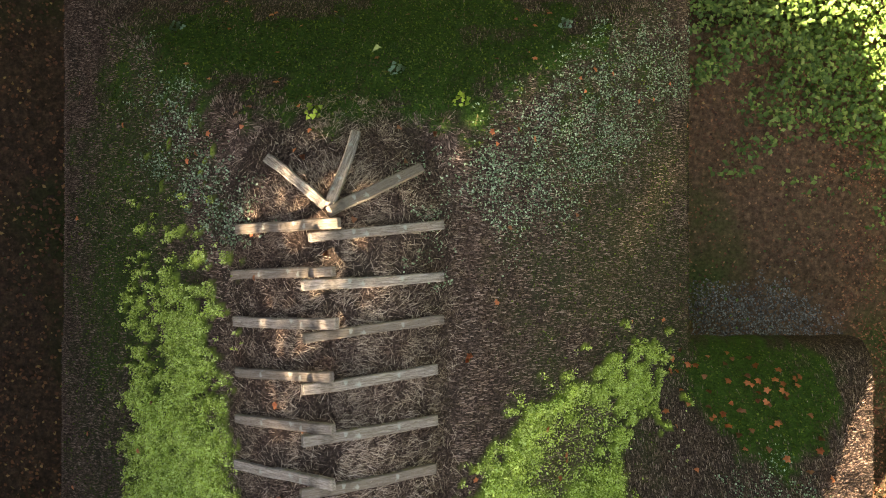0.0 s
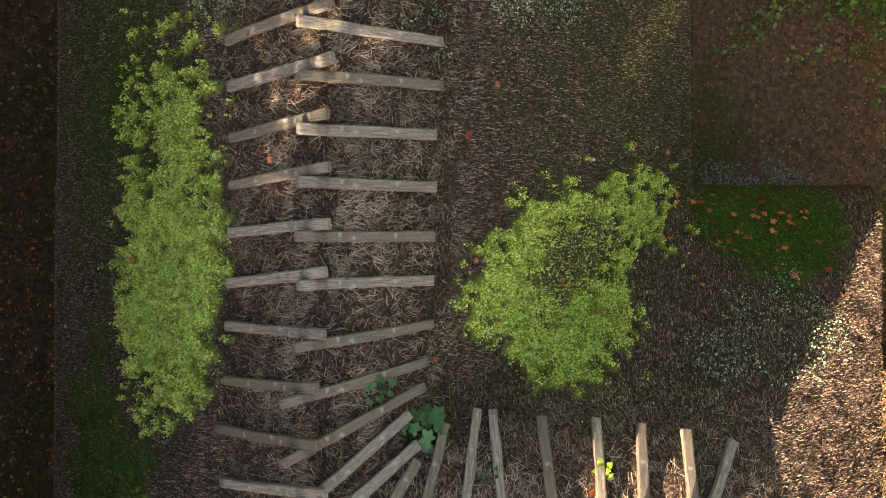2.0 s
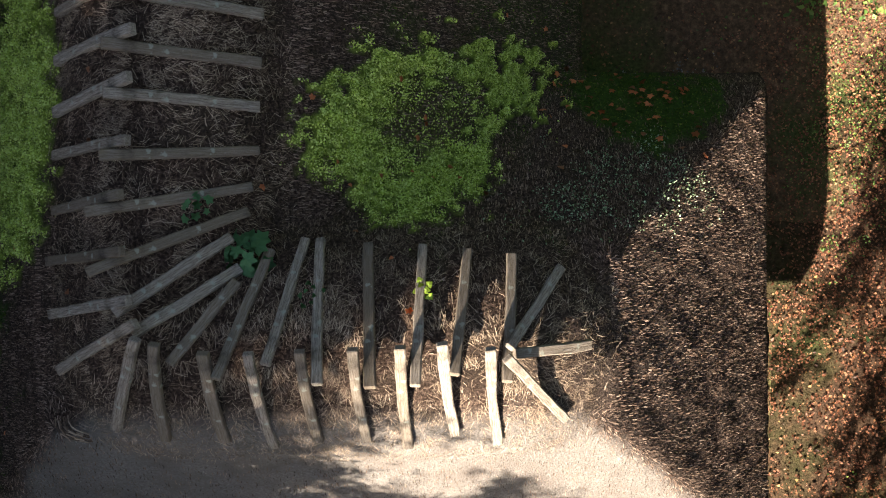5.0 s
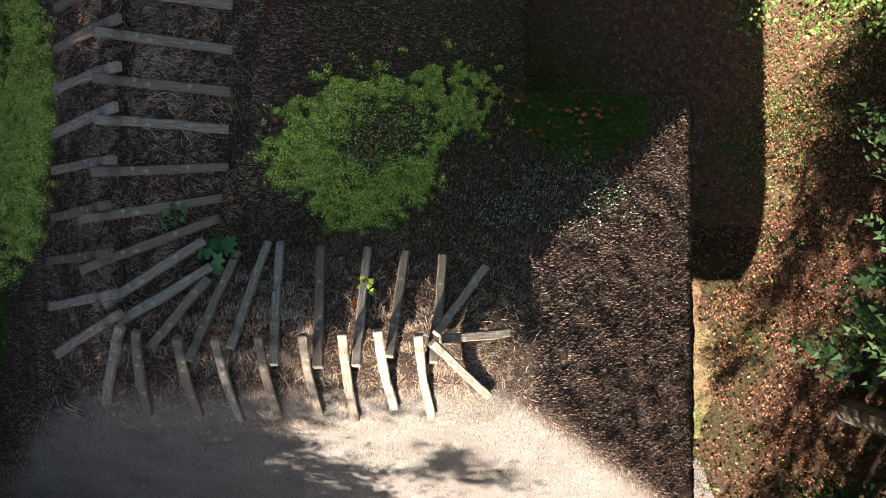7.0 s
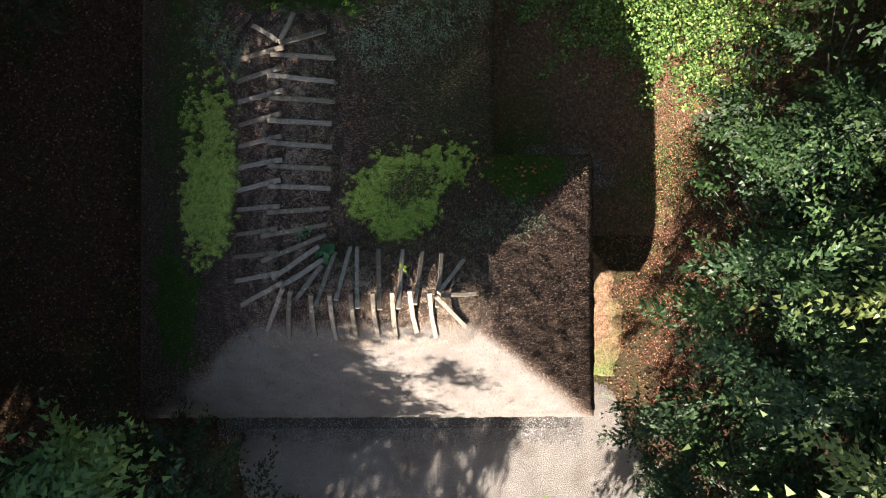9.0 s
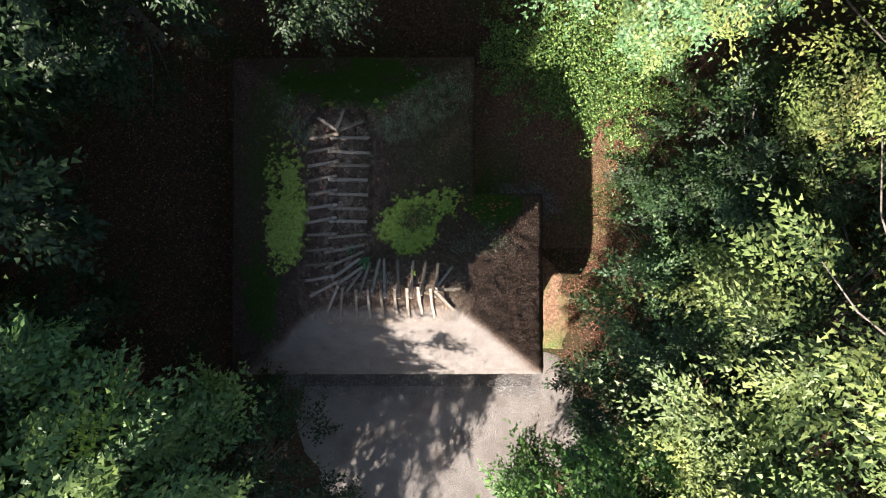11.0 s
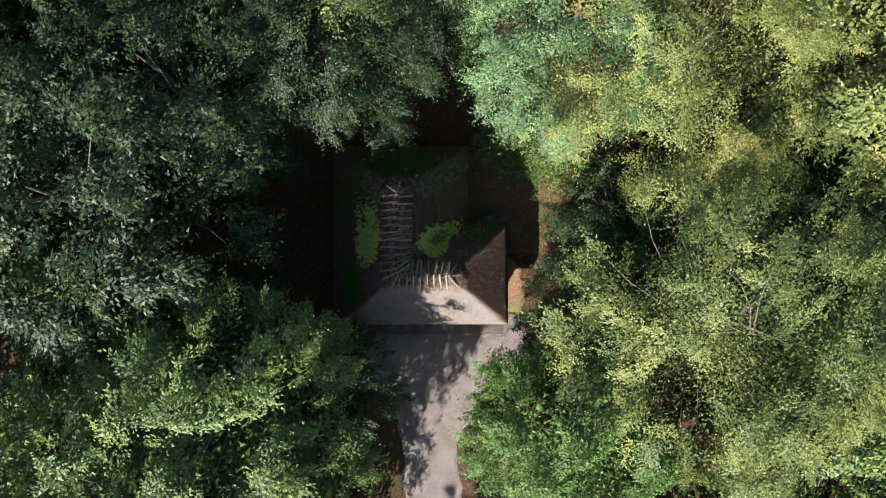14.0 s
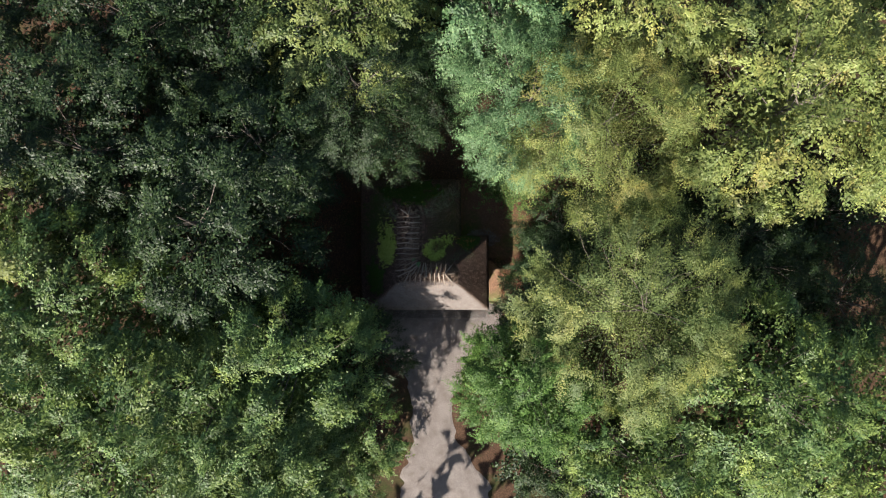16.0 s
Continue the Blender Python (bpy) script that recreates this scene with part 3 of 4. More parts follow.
def seedling(name, x, y, reach, leaf, count, mat, label, seed, lobes=5):
    """A small plant rooted in the thatch: a stem and leaves on stalks."""
    rs = random.Random(seed)
    root = tagged(new(name), label, "plant")
    z = float(thatch_top(np.array(x), np.array(y)))
    root.matrix_basis = pose(x, y, z - 0.01)
    me = lobed_leaf("leaf", mat, leaf, lobes)
    bm = bmesh.new()
    for k in range(count):
        a, r = k * 2.4 + rs.uniform(-0.3, 0.3), reach * math.sqrt((k + 0.5) / count)
        tip = Vector((r * math.cos(a), r * math.sin(a), reach * (1.0 - 0.5 * r / reach) + rs.uniform(0, 0.03)))
        ob = new("leaf", me)
        ob.parent = root
        ob.matrix_basis = Matrix.Translation(tip) @ pose(0, 0, 0, 0, 0, math.degrees(a)) @ pose(0, 0, 0, rs.uniform(-20, 20), rs.uniform(5, 30), 0) @ Matrix.Scale(rs.uniform(0.75, 1.15), 4)
        m = bmesh.ops.create_cone(bm, cap_ends=True, segments=5, radius1=0.003, radius2=0.0015, depth=1.0)["verts"]
        bmesh.ops.transform(bm, verts=m, matrix=Matrix.Translation(tip / 2) @ tip.to_track_quat("Z", "Y").to_matrix().to_4x4() @ Matrix.Diagonal((1, 1, tip.length, 1)))
    bm_object("stem", bm, BARK, root)
    return root


seedling("maple_seedling", -0.13, -2.64, 0.15, 0.15, 17, MAPLE, "young green maple seedling growing out of the ridge thatch", 1)
seedling("small_seedling", -0.38, -2.34, 0.09, 0.075, 9, MAPLE, "small green seedling beside the ridge boards", 2)
seedling("small_seedling", 0.97, -2.83, 0.06, 0.06, 7, LIME, "yellow-green seedling growing on the ridge", 3, 3)
seedling("small_seedling", 0.30, -2.86, 0.08, 0.05, 9, MAPLE, "thin dark green seedling on the ridge", 4, 3)
for k, (x, y) in enumerate(((-2.22, 1.85), (-0.35, 1.33), (0.12, 1.02), (1.02, 1.88), (-0.85, 0.9))):
    seedling("rosette_plant", x, y, 0.055, 0.055, 9, LIME if k in (2, 4) else GREYLEAF, "small pale green rosette plant in the moss", 10 + k, 3)


# ---- walls under the eaves ----
def wall(name, x0, y0, x1, y1, top):
    bm = bmesh.new()
    bmesh.ops.create_cube(bm, size=1.0)
    bmesh.ops.transform(bm, verts=bm.verts, matrix=Matrix.Translation(((x0 + x1) / 2, (y0 + y1) / 2, top / 2 - 0.1)) @ Matrix.Diagonal((x1 - x0, y1 - y0, top + 0.2, 1)))
    return bm_object(name, bm, WALL, cottage)


IN, TH = 0.5, 0.3
wall("wall", WEST + IN, SOUTH + IN, WEST + IN + TH, NORTH - IN, 2.25)
wall("wall", WEST + IN + TH, NORTH - IN - TH, INNER_X - IN - TH, NORTH - IN, 2.25)
wall("wall", INNER_X - IN - TH, INNER_Y - IN - TH, INNER_X - IN, NORTH - IN, 2.25)
wall("wall", INNER_X - IN, INNER_Y - IN - TH, EAST - IN - TH, INNER_Y - IN, 2.25)
wall("wall", EAST - IN - TH, SOUTH + IN, EAST - IN, INNER_Y - IN, 2.25)
wall("wall", WEST + IN + TH, SOUTH + IN, EAST - IN - TH, SOUTH + IN + TH, 2.25)


# ---- ground ----
def ground_height(x, y):
    return 0.05 * value_noise(x, y, 0.25, 61) + 0.02 * value_noise(x, y, 1.1, 62)


def build_ground():
    steps = np.concatenate([[-900, -300, -120, -60], np.arange(-32, 32.1, 0.6), [60, 120, 300, 900]])
    X, Y = np.meshgrid(steps, steps, indexing="ij")
    n = len(steps)
    v = np.stack([X, Y, ground_height(X, Y)], -1).reshape(-1, 3)
    i, j = np.meshgrid(np.arange(n - 1), np.arange(n - 1), indexing="ij")
    a = (i * n + j).ravel()
    return tagged(new("ground", array_mesh("ground", v, np.stack([a, a + n, a + n + 1, a + 1], 1), SOIL, True)),
                  "dark forest soil covered with brown leaf litter", "ground", kind="structure")


build_ground()


def strip(name, ys, left, right, mat, label, rise=0.035, across=24, wobble=0.25):
    """A sheet of gravel between a left and a right edge, which thins out to nothing at its rim."""
    y = np.arange(ys[0], ys[1], -0.12)
    lo, hi = left(y) + wobble * value_noise(y, y * 0, 2.3, 71), right(y) + wobble * value_noise(y, y * 0 + 9, 2.5, 72)
    u = np.linspace(0, 1, across)
    X = lo[:, None] + (hi - lo)[:, None] * u
    Y = np.repeat(y[:, None], across, 1)
    edge = np.minimum(np.minimum(u, 1 - u)[None] * (hi - lo)[:, None], np.minimum(y[0] - y, y - y[-1])[:, None])
    Z = ground_height(X, Y) - 0.03 + (rise + 0.03) * smoothstep(0, 0.3, edge) + 0.006 * value_noise(X, Y, 5.0, 73)
    i, j = np.meshgrid(np.arange(len(y) - 1), np.arange(across - 1), indexing="ij")
    a = (i * across + j).ravel()
    f = np.stack([a, a + across, a + across + 1, a + 1], 1)
    return tagged(new(name, array_mesh(name, np.stack([X, Y, Z], -1).reshape(-1, 3), f, mat, True)), label, "path", kind="structure")


PATH_Y = [-40, -24, -17, -14, -11, -9.3, -7.5, -5.0]
path_left = lambda y: np.interp(y, PATH_Y, [1.0, 0.2, -1.6, -0.9, -0.9, -1.6, -2.6, -3.0])
path_right = lambda y: np.interp(y, PATH_Y, [5.0, 5.0, 4.4, 2.3, 2.0, 3.2, 6.4, 4.7])
strip("yard_path", (-5.0, -40.0), path_left, path_right, GRAVEL, "pale sandy gravel yard and path in front of the cottage")
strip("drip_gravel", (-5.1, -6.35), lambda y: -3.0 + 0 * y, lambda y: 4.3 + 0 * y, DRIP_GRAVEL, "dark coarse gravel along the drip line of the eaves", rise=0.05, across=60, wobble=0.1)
strip("side_strip", (-2.3, -5.3), lambda y: 3.6 + 0 * y, lambda y: 4.25 + 0.9 * smoothstep(-2.2, -3.1, y), SANDY_EARTH, "pale sandy gravel strip along the wall", wobble=0.14)
strip("bare_earth", (3.0, -2.4), lambda y: 2.0 + 0 * y, lambda y: 6.6 + 0.5 * np.sin(y * 1.3), BARE_EARTH, "brown earth beside the cottage, lightened against the western shade", rise=0.02, across=36, wobble=0.4)


def pebbles(name, count, seed, weight, box, size, mat, label, lift=0.008):
    """Loose stones: squashed octahedra, half sunk."""
    rs = np.random.RandomState(seed)
    x, y = rs.uniform(box[0], box[2], count), rs.uniform(box[1], box[3], count)
    keep = (rs.uniform(0, 1, count) < weight(x, y)) & (eave_distance(x, y) < 0.4)
    x, y = x[keep], y[keep]
    k = len(x)
    c = np.stack([x, y, ground_height(x, y) + lift], 1)
    s, a = rs.uniform(*size, k)[:, None], rs.uniform(0, 6.28, k)
    e1 = np.stack([np.cos(a), np.sin(a), 0 * a], 1) * s
    e2 = np.stack([-np.sin(a), np.cos(a), 0 * a], 1) * s * rs.uniform(0.6, 1.0, (k, 1))
    e3 = np.array([0, 0, 1.0]) * s * 0.6
    v = np.stack([c + e1, c + e2, c - e1, c - e2, c + e3, c - e3], 1).reshape(-1, 3)
    base = np.arange(k)[:, None] * 6
    f = np.concatenate([base + np.array(q) for q in ((0, 1, 4), (1, 2, 4), (2, 3, 4), (3, 0, 4))], 0)
    return stuff(name, v, f, mat, label, "gravel")


PEBBLE = reed_material("pebble", [(0.0, (0.07, 0.065, 0.065)), (0.6, (0.22, 0.21, 0.2)), (1.0, (0.5, 0.48, 0.46))])
SAND_PEBBLE = reed_material("sandy_pebble", [(0.0, (0.13, 0.11, 0.1)), (0.6, (0.32, 0.28, 0.25)), (1.0, (0.55, 0.5, 0.46))])
pebbles("grey_pebbles", 16000, 91, lambda x, y: patch(x, y, 3.9, -1.0, 0.85, 0.55, 0, 0.7, 92, 0.3), (2.8, -1.9, 5.0, 0.2), (0.006, 0.017), PEBBLE, "patch of loose grey gravel in the inner corner", 0.026)
pebbles("drip_pebbles", 22000, 94, lambda x, y: smoothstep(-6.5, -6.1, y), (-3.0, -6.5, 4.3, -5.0), (0.008, 0.018), PEBBLE, "dark grey pebbles under the drip line", 0.05)
pebbles("yard_pebbles", 15000, 93, lambda x, y: (x > path_left(y) + 0.2) & (x < path_right(y) - 0.1), (-3.2, -12.0, 7.0, -5.2), (0.005, 0.014), SAND_PEBBLE, "loose pale pebbles on the yard", 0.036)


def scatter_ground(name, count, seed, weight, mat, label, size, box, height=0.04, spread=0.5, category="leaf litter"):
    rs = np.random.RandomState(seed)
    x, y = rs.uniform(box[0], box[2], count), rs.uniform(box[1], box[3], count)
    keep = (eave_distance(x, y) < -0.0) | (eave_distance(x, y) <= 0.35)
    keep &= rs.uniform(0, 1, count) < weight(x, y)
    x, y = x[keep], y[keep]
    k = len(x)
    p = np.stack([x, y, ground_height(x, y) + 0.012 + rs.uniform(0, 1, k) * height], 1)
    s = rs.uniform(*size, k)
    v, f = leaf_arrays(p, rs.normal(0, 1, (k, 3)) * (1, 1, 0.3), np.array([0, 0, 1.0]) + rs.normal(0, spread, (k, 3)), s * 1.4, s)
    return stuff(name, v, f, mat, label, category)


def off_path(x, y):
    d = np.maximum(path_left(y) - x, x - path_right(y))
    return np.where(y > -5.2, 1.0, smoothstep(-0.9, 0.2, d) + 0.03)


scatter_ground("leaf_litter", 66000, 81, lambda x, y: off_path(x, y) * (0.6 + 0.4 * value_noise(x, y, 0.7, 82)), FALLEN, "brown and reddish fallen leaves on the forest floor", (0.018, 0.045), (-11, -11, 11, 7), 0.014, 0.22)
scatter_ground("russet_litter", 46000, 95, lambda x, y: patch(x, y, 6.2, -1.6, 1.2, 3.6, 0, 0.6, 96, 0.5) + 0.12, RUSSET, "russet red fallen leaves beside the cottage", (0.012, 0.03), (2.4, -6.2, 8.2, 2.4), 0.05, 0.3)
scatter_ground("west_litter", 15000, 97, lambda x, y: 0.7 + 0.3 * value_noise(x, y, 0.9, 98), FALLEN, "brown fallen leaves on the shaded forest floor", (0.02, 0.05), (-9.0, -6.5, -3.2, 3.5), 0.04, 0.3)
scatter_ground("ground_plants", 26000, 83, lambda x, y: off_path(x, y) * np.clip(value_noise(x, y, 0.8, 84) - 0.1, 0, 1), UNDERGROWTH, "low green plants among the leaf litter", (0.014, 0.04), (-11, -9, 11, 8), 0.12, 0.5, "plants")
scatter_ground("bramble", 46000, 85, lambda x, y: patch(x, y, 5.6, 2.7, 2.6, 1.6, -25, 0.4, 86, 0.5), UNDERGROWTH, "low green bramble and ivy beside the cottage", (0.025, 0.065), (2.6, 0.2, 8.5, 5.5), 0.75, 0.4, "bush")
scatter_ground("wall_weeds", 9000, 87, lambda x, y: patch(x, y, 6.3, -0.4, 0.8, 1.7, 0, 0.6, 88, 0.8), UNDERGROWTH, "yellow-green weeds on the sunlit leaf litter", (0.01, 0.028), (5.2, -3.0, 8.0, 2.2), 0.15, 0.5, "plants")


# ---- trees ----
def limb(bm, a, b, ra, rb, segments=7, bend=0.0, seed=0):
    """A tapered, slightly bent round limb from a to b."""
    rs = random.Random(seed)
    rings, steps = [], 3 if segments < 8 else 6
    axis = (b - a)
    q = axis.to_track_quat("Z", "Y").to_matrix()
    off = Vector((rs.uniform(-1, 1), rs.uniform(-1, 1), 0)) * bend * axis.length
    for k in range(steps + 1):
        f = k / steps
        c = a + axis * f + q @ off * (f * (1 - f) * 4)
        r = ra + (rb - ra) * f
        rings.append([bm.verts.new(c + q @ Vector((r * math.cos(g), r * math.sin(g), 0))) for g in (2 * math.pi * s / segments for s in range(segments))])
    for lo, hi in zip(rings, rings[1:]):
        for s in range(segments):
            bm.faces.new([lo[s], lo[(s + 1) % segments], hi[(s + 1) % segments], hi[s]])


def crown_mesh(name, seed, radius, low, high, sprays, per_spray, leaf, fill, fill_size, small):
    """A dome of rounded boughs; each bough carries flat sprays of leaves on its outer side, with dark gaps between the boughs."""
    rs = np.random.RandomState(seed)
    boughs = int(22 + radius * 4)
    k = np.arange(boughs) + 0.5
    cosine = np.clip(1.0 - 1.42 * k / boughs + rs.normal(0, 0.05, boughs), -0.45, 0.99)
    turn = k * 2.39996 + rs.normal(0, 0.22, boughs)
    sine = np.sqrt(1 - cosine ** 2)
    wide = (1 - np.abs(cosine) ** 2.8) ** (1 / 2.4)
    middle = (low + high) / 2 - (high - low) * 0.08
    reach = rs.uniform(0.66, 0.9, boughs)
    heart = np.stack([wide * np.cos(turn) * radius * reach, wide * np.sin(turn) * radius * reach, middle + cosine * (high - low) * 0.52 * reach], 1)
    bough_size = radius * rs.uniform(0.22, 0.36, boughs)
    outward = unit(np.stack([sine * np.cos(turn), sine * np.sin(turn), cosine + 0.35], 1))
    b = rs.randint(0, boughs, sprays)
    way = unit(outward[b] * 0.75 + rs.normal(0, 0.55, (sprays, 3)))
    centre = heart[b] + way * bough_size[b, None] * np.array([1.0, 1.0, 0.85]) * rs.uniform(0.6, 1.12, (sprays, 1))
    out = unit(way * np.array([1, 1, 0.3]) + outward[b] * 0.5 + rs.normal(0, 0.25, (sprays, 3)))
    face = unit(np.array([0, 0, 0.9]) + way * 0.7 + rs.normal(0, 0.42, (sprays, 3)))
    side = unit(np.cross(face, out))
    out = np.cross(side, face)
    size = rs.uniform(0.5, 1.05, sprays) * (0.45 + radius * 0.06)
    i = np.repeat(np.arange(sprays), per_spray)
    n = len(i)
    u, w = rs.normal(0.0, 0.6, n), rs.normal(0, 0.26, n)
    w *= 1.1 - 0.45 * np.clip(u, -1, 1.3)
    h = rs.normal(0, 0.1, n) - 0.15 * (u * u + w * w)
    p = centre[i] + size[i, None] * (out[i] * u[:, None] + side[i] * w[:, None] + face[i] * h[:, None])
    along = out[i] + side[i] * (np.sign(w) * rs.uniform(0.2, 1.2, n))[:, None] + rs.normal(0, 0.3, (n, 3))
    normal = face[i] + rs.normal(0, 0.2, (n, 3))
    length = rs.uniform(0.65, 1.25, n) * leaf
    inner = int(fill * radius)
    j = rs.randint(0, boughs, inner)
    axis = np.array([0, 0, middle])
    p = np.concatenate([p, axis + (heart[j] - axis) * rs.uniform(0.05, 0.9, (inner, 1)) + rs.normal(0, 0.13 * radius, (inner, 3))])
    along = np.concatenate([along, rs.normal(0, 1, (inner, 3))])
    normal = np.concatenate([normal, np.array([0, 0, 1.0]) + rs.normal(0, 0.6, (inner, 3))])
    length = np.concatenate([length, rs.uniform(0.16, 0.3, inner) * (0.6 + 0.1 * radius) * fill_size])
    v, f = leaf_arrays(p, along, normal, length, length * 0.62, 0.25, small)
    me = array_mesh(name, v, f, CROWNS["green"])
    # random tone per spray for clump contrast; inner leaves share a lower tone
    tone = np.concatenate([rs.uniform(0.0, 1.0, sprays)[i], np.full(inner, 0.35)])
    me.attributes.new("tone", "FLOAT", "POINT").data.foreach_set("value", np.repeat(tone, len(v) // len(tone)).astype(np.float32))
    return me, centre


def tree_kind(seed, radius, low, high, sprays, per_spray, leaf, fill=340, fill_size=1.6, small=False):
    crown, tips = crown_mesh("crown", seed, radius, low, high, sprays, per_spray, leaf, fill, fill_size, small)
    bm = bmesh.new()
    rs = random.Random(seed)
    top = Vector((rs.uniform(-0.4, 0.4), rs.uniform(-0.4, 0.4), high * 0.86))
    limb(bm, Vector((0, 0, -0.3)), top, 0.13 + radius * 0.025, 0.03, 10, 0.03, seed)
    for k in range(0, len(tips), max(1, len(tips) // 30)):
        tip = Vector(tips[k])
        f = min(0.92, max(0.2, (tip.z - 0.28 * math.hypot(tip.x, tip.y)) / top.z * 0.85))
        start = top * f
        limb(bm, start, tip, 0.02 + 0.05 * (1 - f), 0.008, 4, 0.08, seed + k)
    trunk = bpy.data.meshes.new("trunk")
    bm.to_mesh(trunk)
    bm.free()
    trunk.materials.append(BARK)
    return trunk, crown


def plant_tree(kind, colour, x, y, turn, scale, label, tall=1.0):
    trunk, crown = KINDS[kind]
    root = tagged(new("tree"), label, "tree", "forest trees")
    root.matrix_basis = pose(x, y, float(ground_height(np.array(x), np.array(y))) - 0.02, 0, 0, turn) @ Matrix.Diagonal((scale, scale, scale * tall, 1))
    for name, me in (("trunk", trunk), ("crown", crown)):
        ob = new(name, me)
        ob.parent = root
        if name == "crown":
            ob.material_slots[0].link = "OBJECT"
            ob.material_slots[0].material = CROWNS[colour]
    return root


KINDS = {
    "broad": tree_kind(101, 5.0, 2.6, 15.0, 430, 90, 0.145, 600, 1.0, True),
    "round": tree_kind(102, 4.0, 2.2, 13.0, 340, 90, 0.14, 600, 1.0, True),
    "tall": tree_kind(103, 4.0, 2.2, 15.5, 360, 90, 0.145, 600, 1.0, True),
    "young": tree_kind(104, 2.6, 1.0, 9.0, 210, 110, 0.09, 900, 0.6, True),
    "near": tree_kind(105, 5.4, 3.6, 15.8, 640, 165, 0.085, 3600, 0.36, True),
    "near_round": tree_kind(108, 4.0, 2.2, 13.0, 480, 140, 0.085, 3000, 0.4, True),
    "dense": tree_kind(106, 4.1, 2.0, 15.3, 430, 110, 0.12, 2400, 0.9, True),
    "bush": tree_kind(107, 3.3, 0.4, 6.5, 110, 32, 0.22),
}
LABELS = {"deep": "deep green leafy understorey tree beside the cottage", "dark": "dark green broadleaf forest tree, leaf colour lowered for shade", "green": "green broadleaf forest tree with a full crown", "blue": "bluish green broadleaf tree at the clearing",
          "bright": "small bright green leafy tree beside the path", "yellow": "broadleaf tree turning autumn yellow", "olive": "olive green broadleaf tree with yellowing tips"}
FOREST_NEAR = [
    ("near", "olive", 10.9, -4.9, 20, 1.0), ("dense", "bright", 6.0, -9.1, 70, 0.84), ("near", "yellow", 9.8, 4.3, 120, 0.9),
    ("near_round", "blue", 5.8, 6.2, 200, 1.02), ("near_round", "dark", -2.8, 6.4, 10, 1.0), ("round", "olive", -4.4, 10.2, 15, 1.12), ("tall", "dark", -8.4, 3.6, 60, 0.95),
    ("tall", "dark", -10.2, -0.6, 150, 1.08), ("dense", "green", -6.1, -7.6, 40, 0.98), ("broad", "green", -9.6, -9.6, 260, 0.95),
    ("round", "green", -4.0, -12.4, 110, 0.74), ("broad", "green", 17.6, -9.0, 310, 1.0), ("broad", "yellow", 18.2, 5.2, 45, 1.1)]
UNDERSTOREY = [
    ("young", "deep", 6.9, -4.7, 15, 0.86), ("young", "deep", 7.7, -2.7, 140, 0.84), ("young", "dark", 8.4, -0.6, 95, 0.86), ("young", "deep", 6.9, -7.0, 210, 0.84), ("young", "deep", 9.4, -3.6, 260, 0.95), ("young", "bright", 4.9, -9.8, 35, 1.0), ("young", "dark", -6.3, 3.6, 300, 0.95),
    ("young", "dark", -2.9, -7.7, 160, 0.86), ("young", "dark", -12.3, -5.2, 30, 0.9), ("young", "dark", 15.2, -1.2, 250, 0.9), ("young", "dark", 20.0, -2.6, 180, 1.0),
    ("young", "dark", 0.9, 7.6, 120, 1.0), ("young", "green", -4.3, -15.6, 140, 0.85), ("young", "dark", 8.6, -15.5, 60, 1.0), ("young", "dark", 14.0, 9.6, 200, 1.0),
    ("young", "dark", -8.3, -5.5, 220, 1.12), ("young", "dark", 18.6, -1.2, 20, 1.0), ("young", "dark", -15.2, -0.6, 280, 1.0)]
FOREST_FAR = [
    ("dense", "green", -8.3, -12.3, 80, 1.0), ("dense", "green", -8.9, -14.6, 200, 1.0), ("round", "green", -11.0, -16.4, 80, 1.0), ("broad", "green", -14.5, -11.0, 15, 1.05), ("broad", "green", -17.2, -4.6, 190, 1.0),
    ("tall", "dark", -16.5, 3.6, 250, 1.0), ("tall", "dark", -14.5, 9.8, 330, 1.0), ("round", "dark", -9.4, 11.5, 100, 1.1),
    ("round", "blue", 3.6, 11.6, 140, 1.1), ("broad", "yellow", 11.0, 12.5, 230, 1.0), ("young", "dark", 23.0, -4.6, 280, 1.1),
    ("round", "green", 11.8, -13.2, 350, 1.05), ("broad", "green", 23.5, -11.5, 5, 1.1), ("broad", "green", -21.8, -9.5, 130, 1.1),
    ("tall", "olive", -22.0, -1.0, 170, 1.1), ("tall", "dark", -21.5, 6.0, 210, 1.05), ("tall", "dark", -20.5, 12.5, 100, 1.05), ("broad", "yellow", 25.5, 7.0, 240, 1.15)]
FILL = [(-10.2, -6.0), (-12.8, -7.8), (-8.6, 8.6), (-12.6, 6.6), (-18.6, 0.4), (-18.0, 8.4), (-11.6, -14.6), (-17.6, -14.0), (8.2, 8.6), (14.4, 1.4),
        (20.2, 0.8), (20.8, -6.2), (23.6, 0.6), (14.2, -5.6), (14.6, -14.2), (20.6, -14.6), (0.6, 13.2), (-12.0, 2.9), (21.6, 11.0), (7.6, -13.6), (16.2, -3.4), (-6.6, -16.4)]
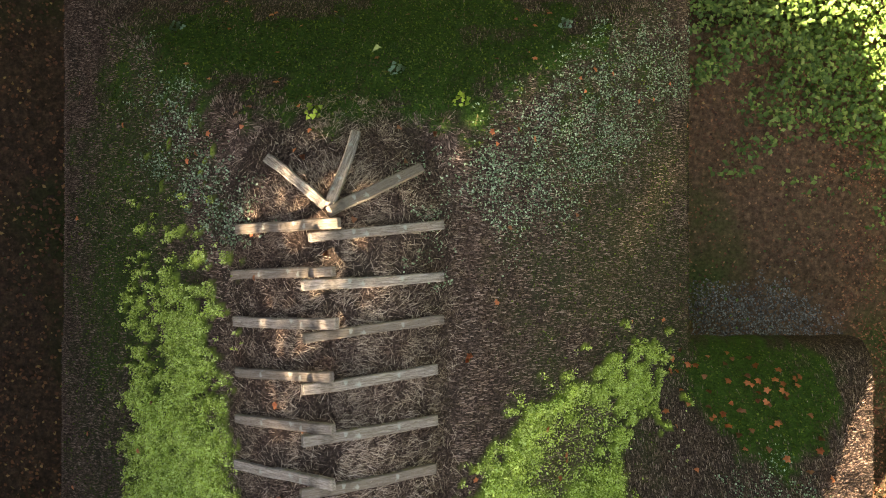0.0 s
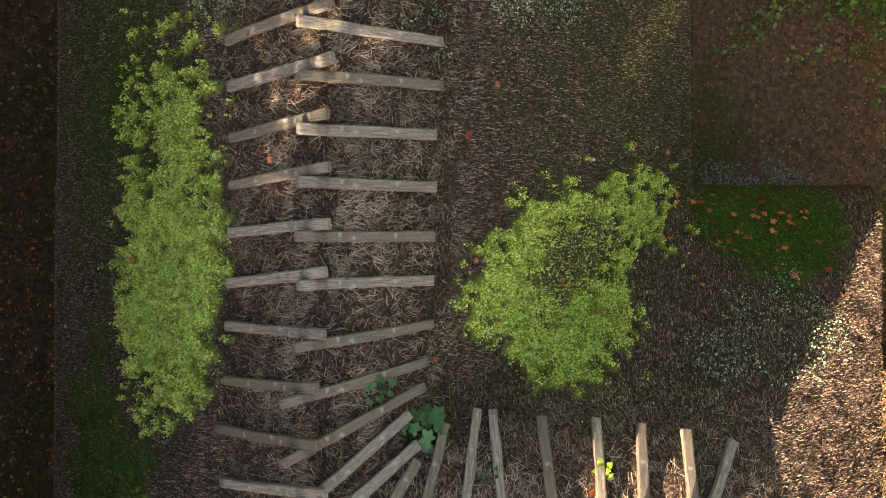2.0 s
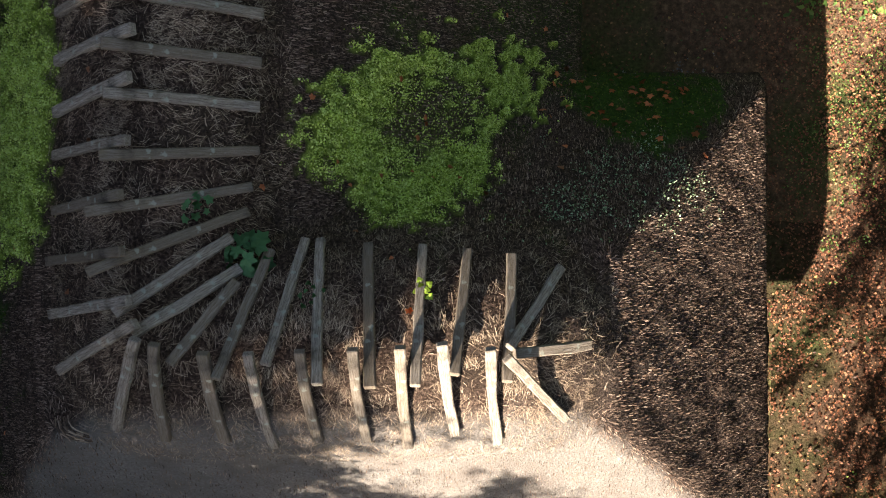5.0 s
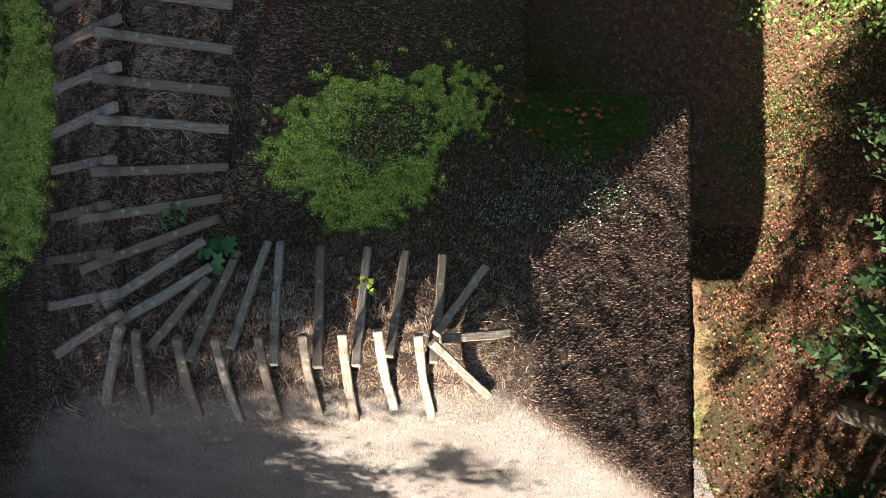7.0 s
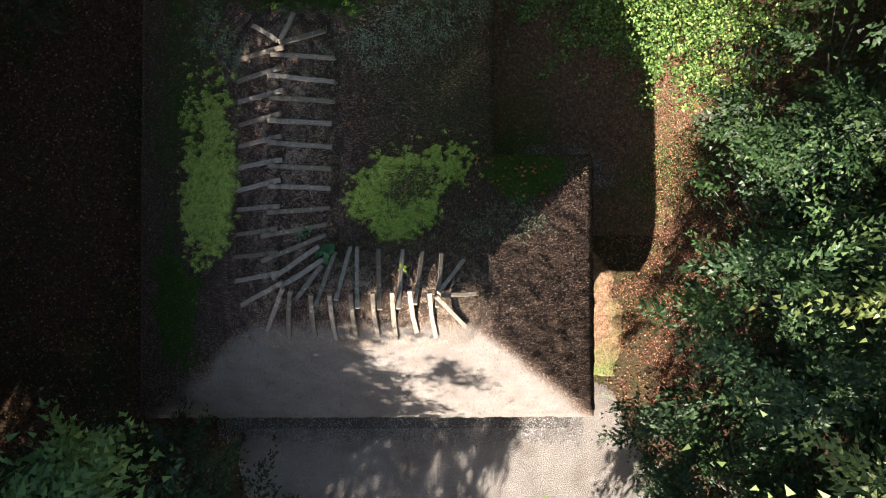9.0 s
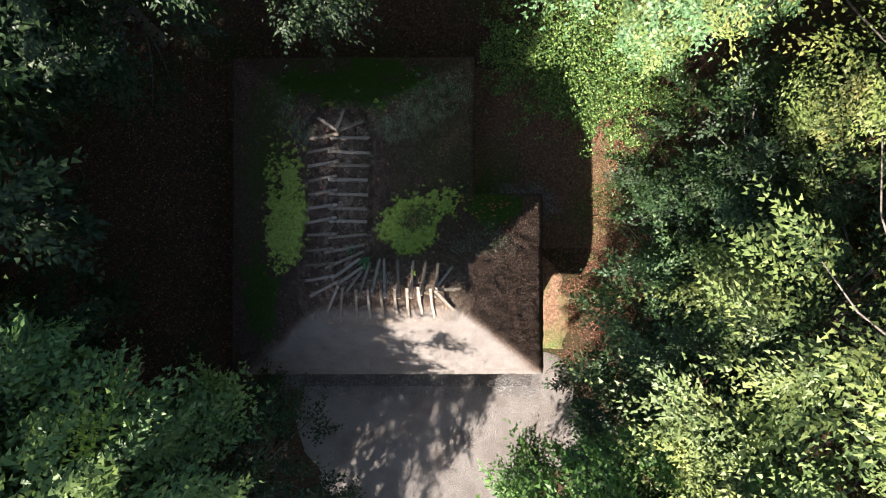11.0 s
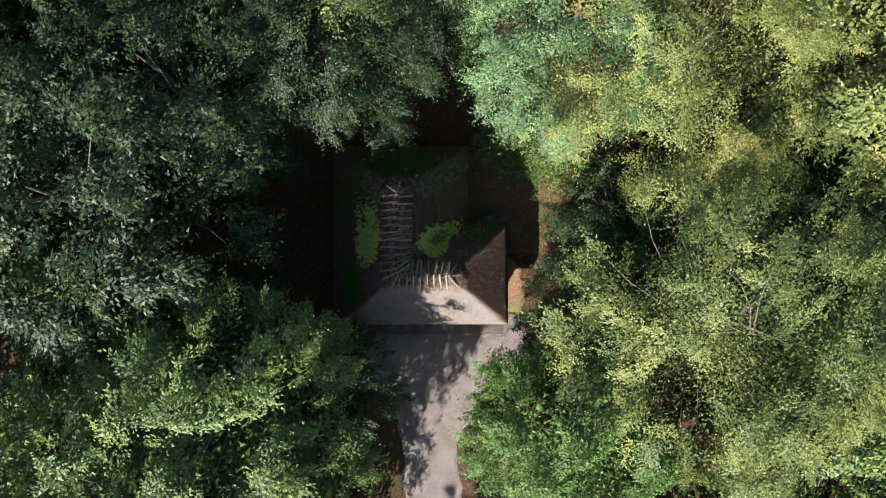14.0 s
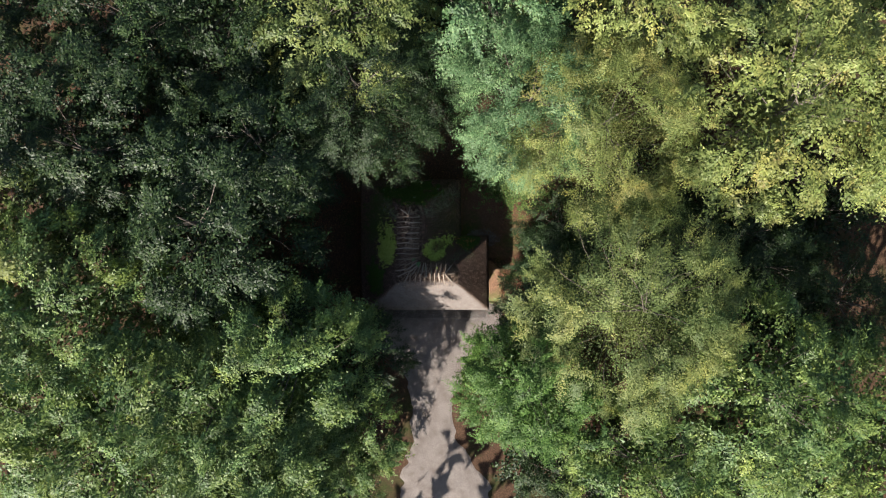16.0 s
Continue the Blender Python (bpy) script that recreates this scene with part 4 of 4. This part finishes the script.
for k, (x, y) in enumerate(FILL):
    plant_tree("bush", "dark", x, y, 67 * k, 0.85 + 0.3 * ((k * 7) % 10) / 10, "dense dark green understorey shrub between the trees")
for rows in (FOREST_NEAR, UNDERSTOREY, FOREST_FAR):
    for kind, colour, x, y, turn, scale in rows:
        plant_tree(kind, colour, x, y, turn, scale, LABELS[colour])


# ---- a loose, bent bundle of reed on the hip ----
def reed_bundle(x, y):
    bm = bmesh.new()
    rs = random.Random(5)
    for k in range(7):
        a0, r, off = rs.uniform(185, 200), 0.17 + 0.012 * k, rs.uniform(-0.01, 0.01)
        path = []
        for i in range(6):
            a = radians(a0 + 13 * i)
            px, py = x + 0.17 + r * math.cos(a), y + 0.1 + r * math.sin(a)
            path.append(Vector((px, py, float(thatch_top(np.array(px), np.array(py))) + 0.02 + 0.012 * math.sin(i) + off)))
        for p, q in zip(path, path[1:]):
            limb(bm, p, q, 0.004, 0.0035, 5, 0.0, k)
    ob = bm_object("bent_reed", bm, STRAW)
    return tagged(ob, "loose curved bundle of pale reed on the thatch", "straw")


reed_bundle(-1.36, -3.72)


# ---- the woods that go on all round ----
def far_woods(count, seed):
    """Clumps of leaves over rounded crowns, from the edge of the near trees outwards."""
    rs = np.random.RandomState(seed)
    crowns = 420
    r, a = 31 + 130 * rs.uniform(0, 1, crowns) ** 1.3, rs.uniform(0, 2 * math.pi, crowns)
    base = np.stack([r * np.cos(a), r * np.sin(a), rs.uniform(5.0, 8.0, crowns)], 1)
    i = rs.randint(0, crowns, count)
    way = unit(rs.normal(0, 1, (count, 3)) + np.array([0, 0, 0.3]))
    p = base[i] + way * np.array([4.5, 4.5, 6.0]) * rs.uniform(0.7, 1.0, (count, 1))
    size = rs.uniform(0.5, 1.3, count)
    v, f = leaf_arrays(p, rs.normal(0, 1, (count, 3)), way + rs.normal(0, 0.5, (count, 3)) + np.array([0, 0, 0.5]), size * 1.4, size)
    return stuff("far_woods", v, f, UNDERGROWTH, "green broadleaf woods stretching away on all sides", "woods")


far_woods(26000, 131)
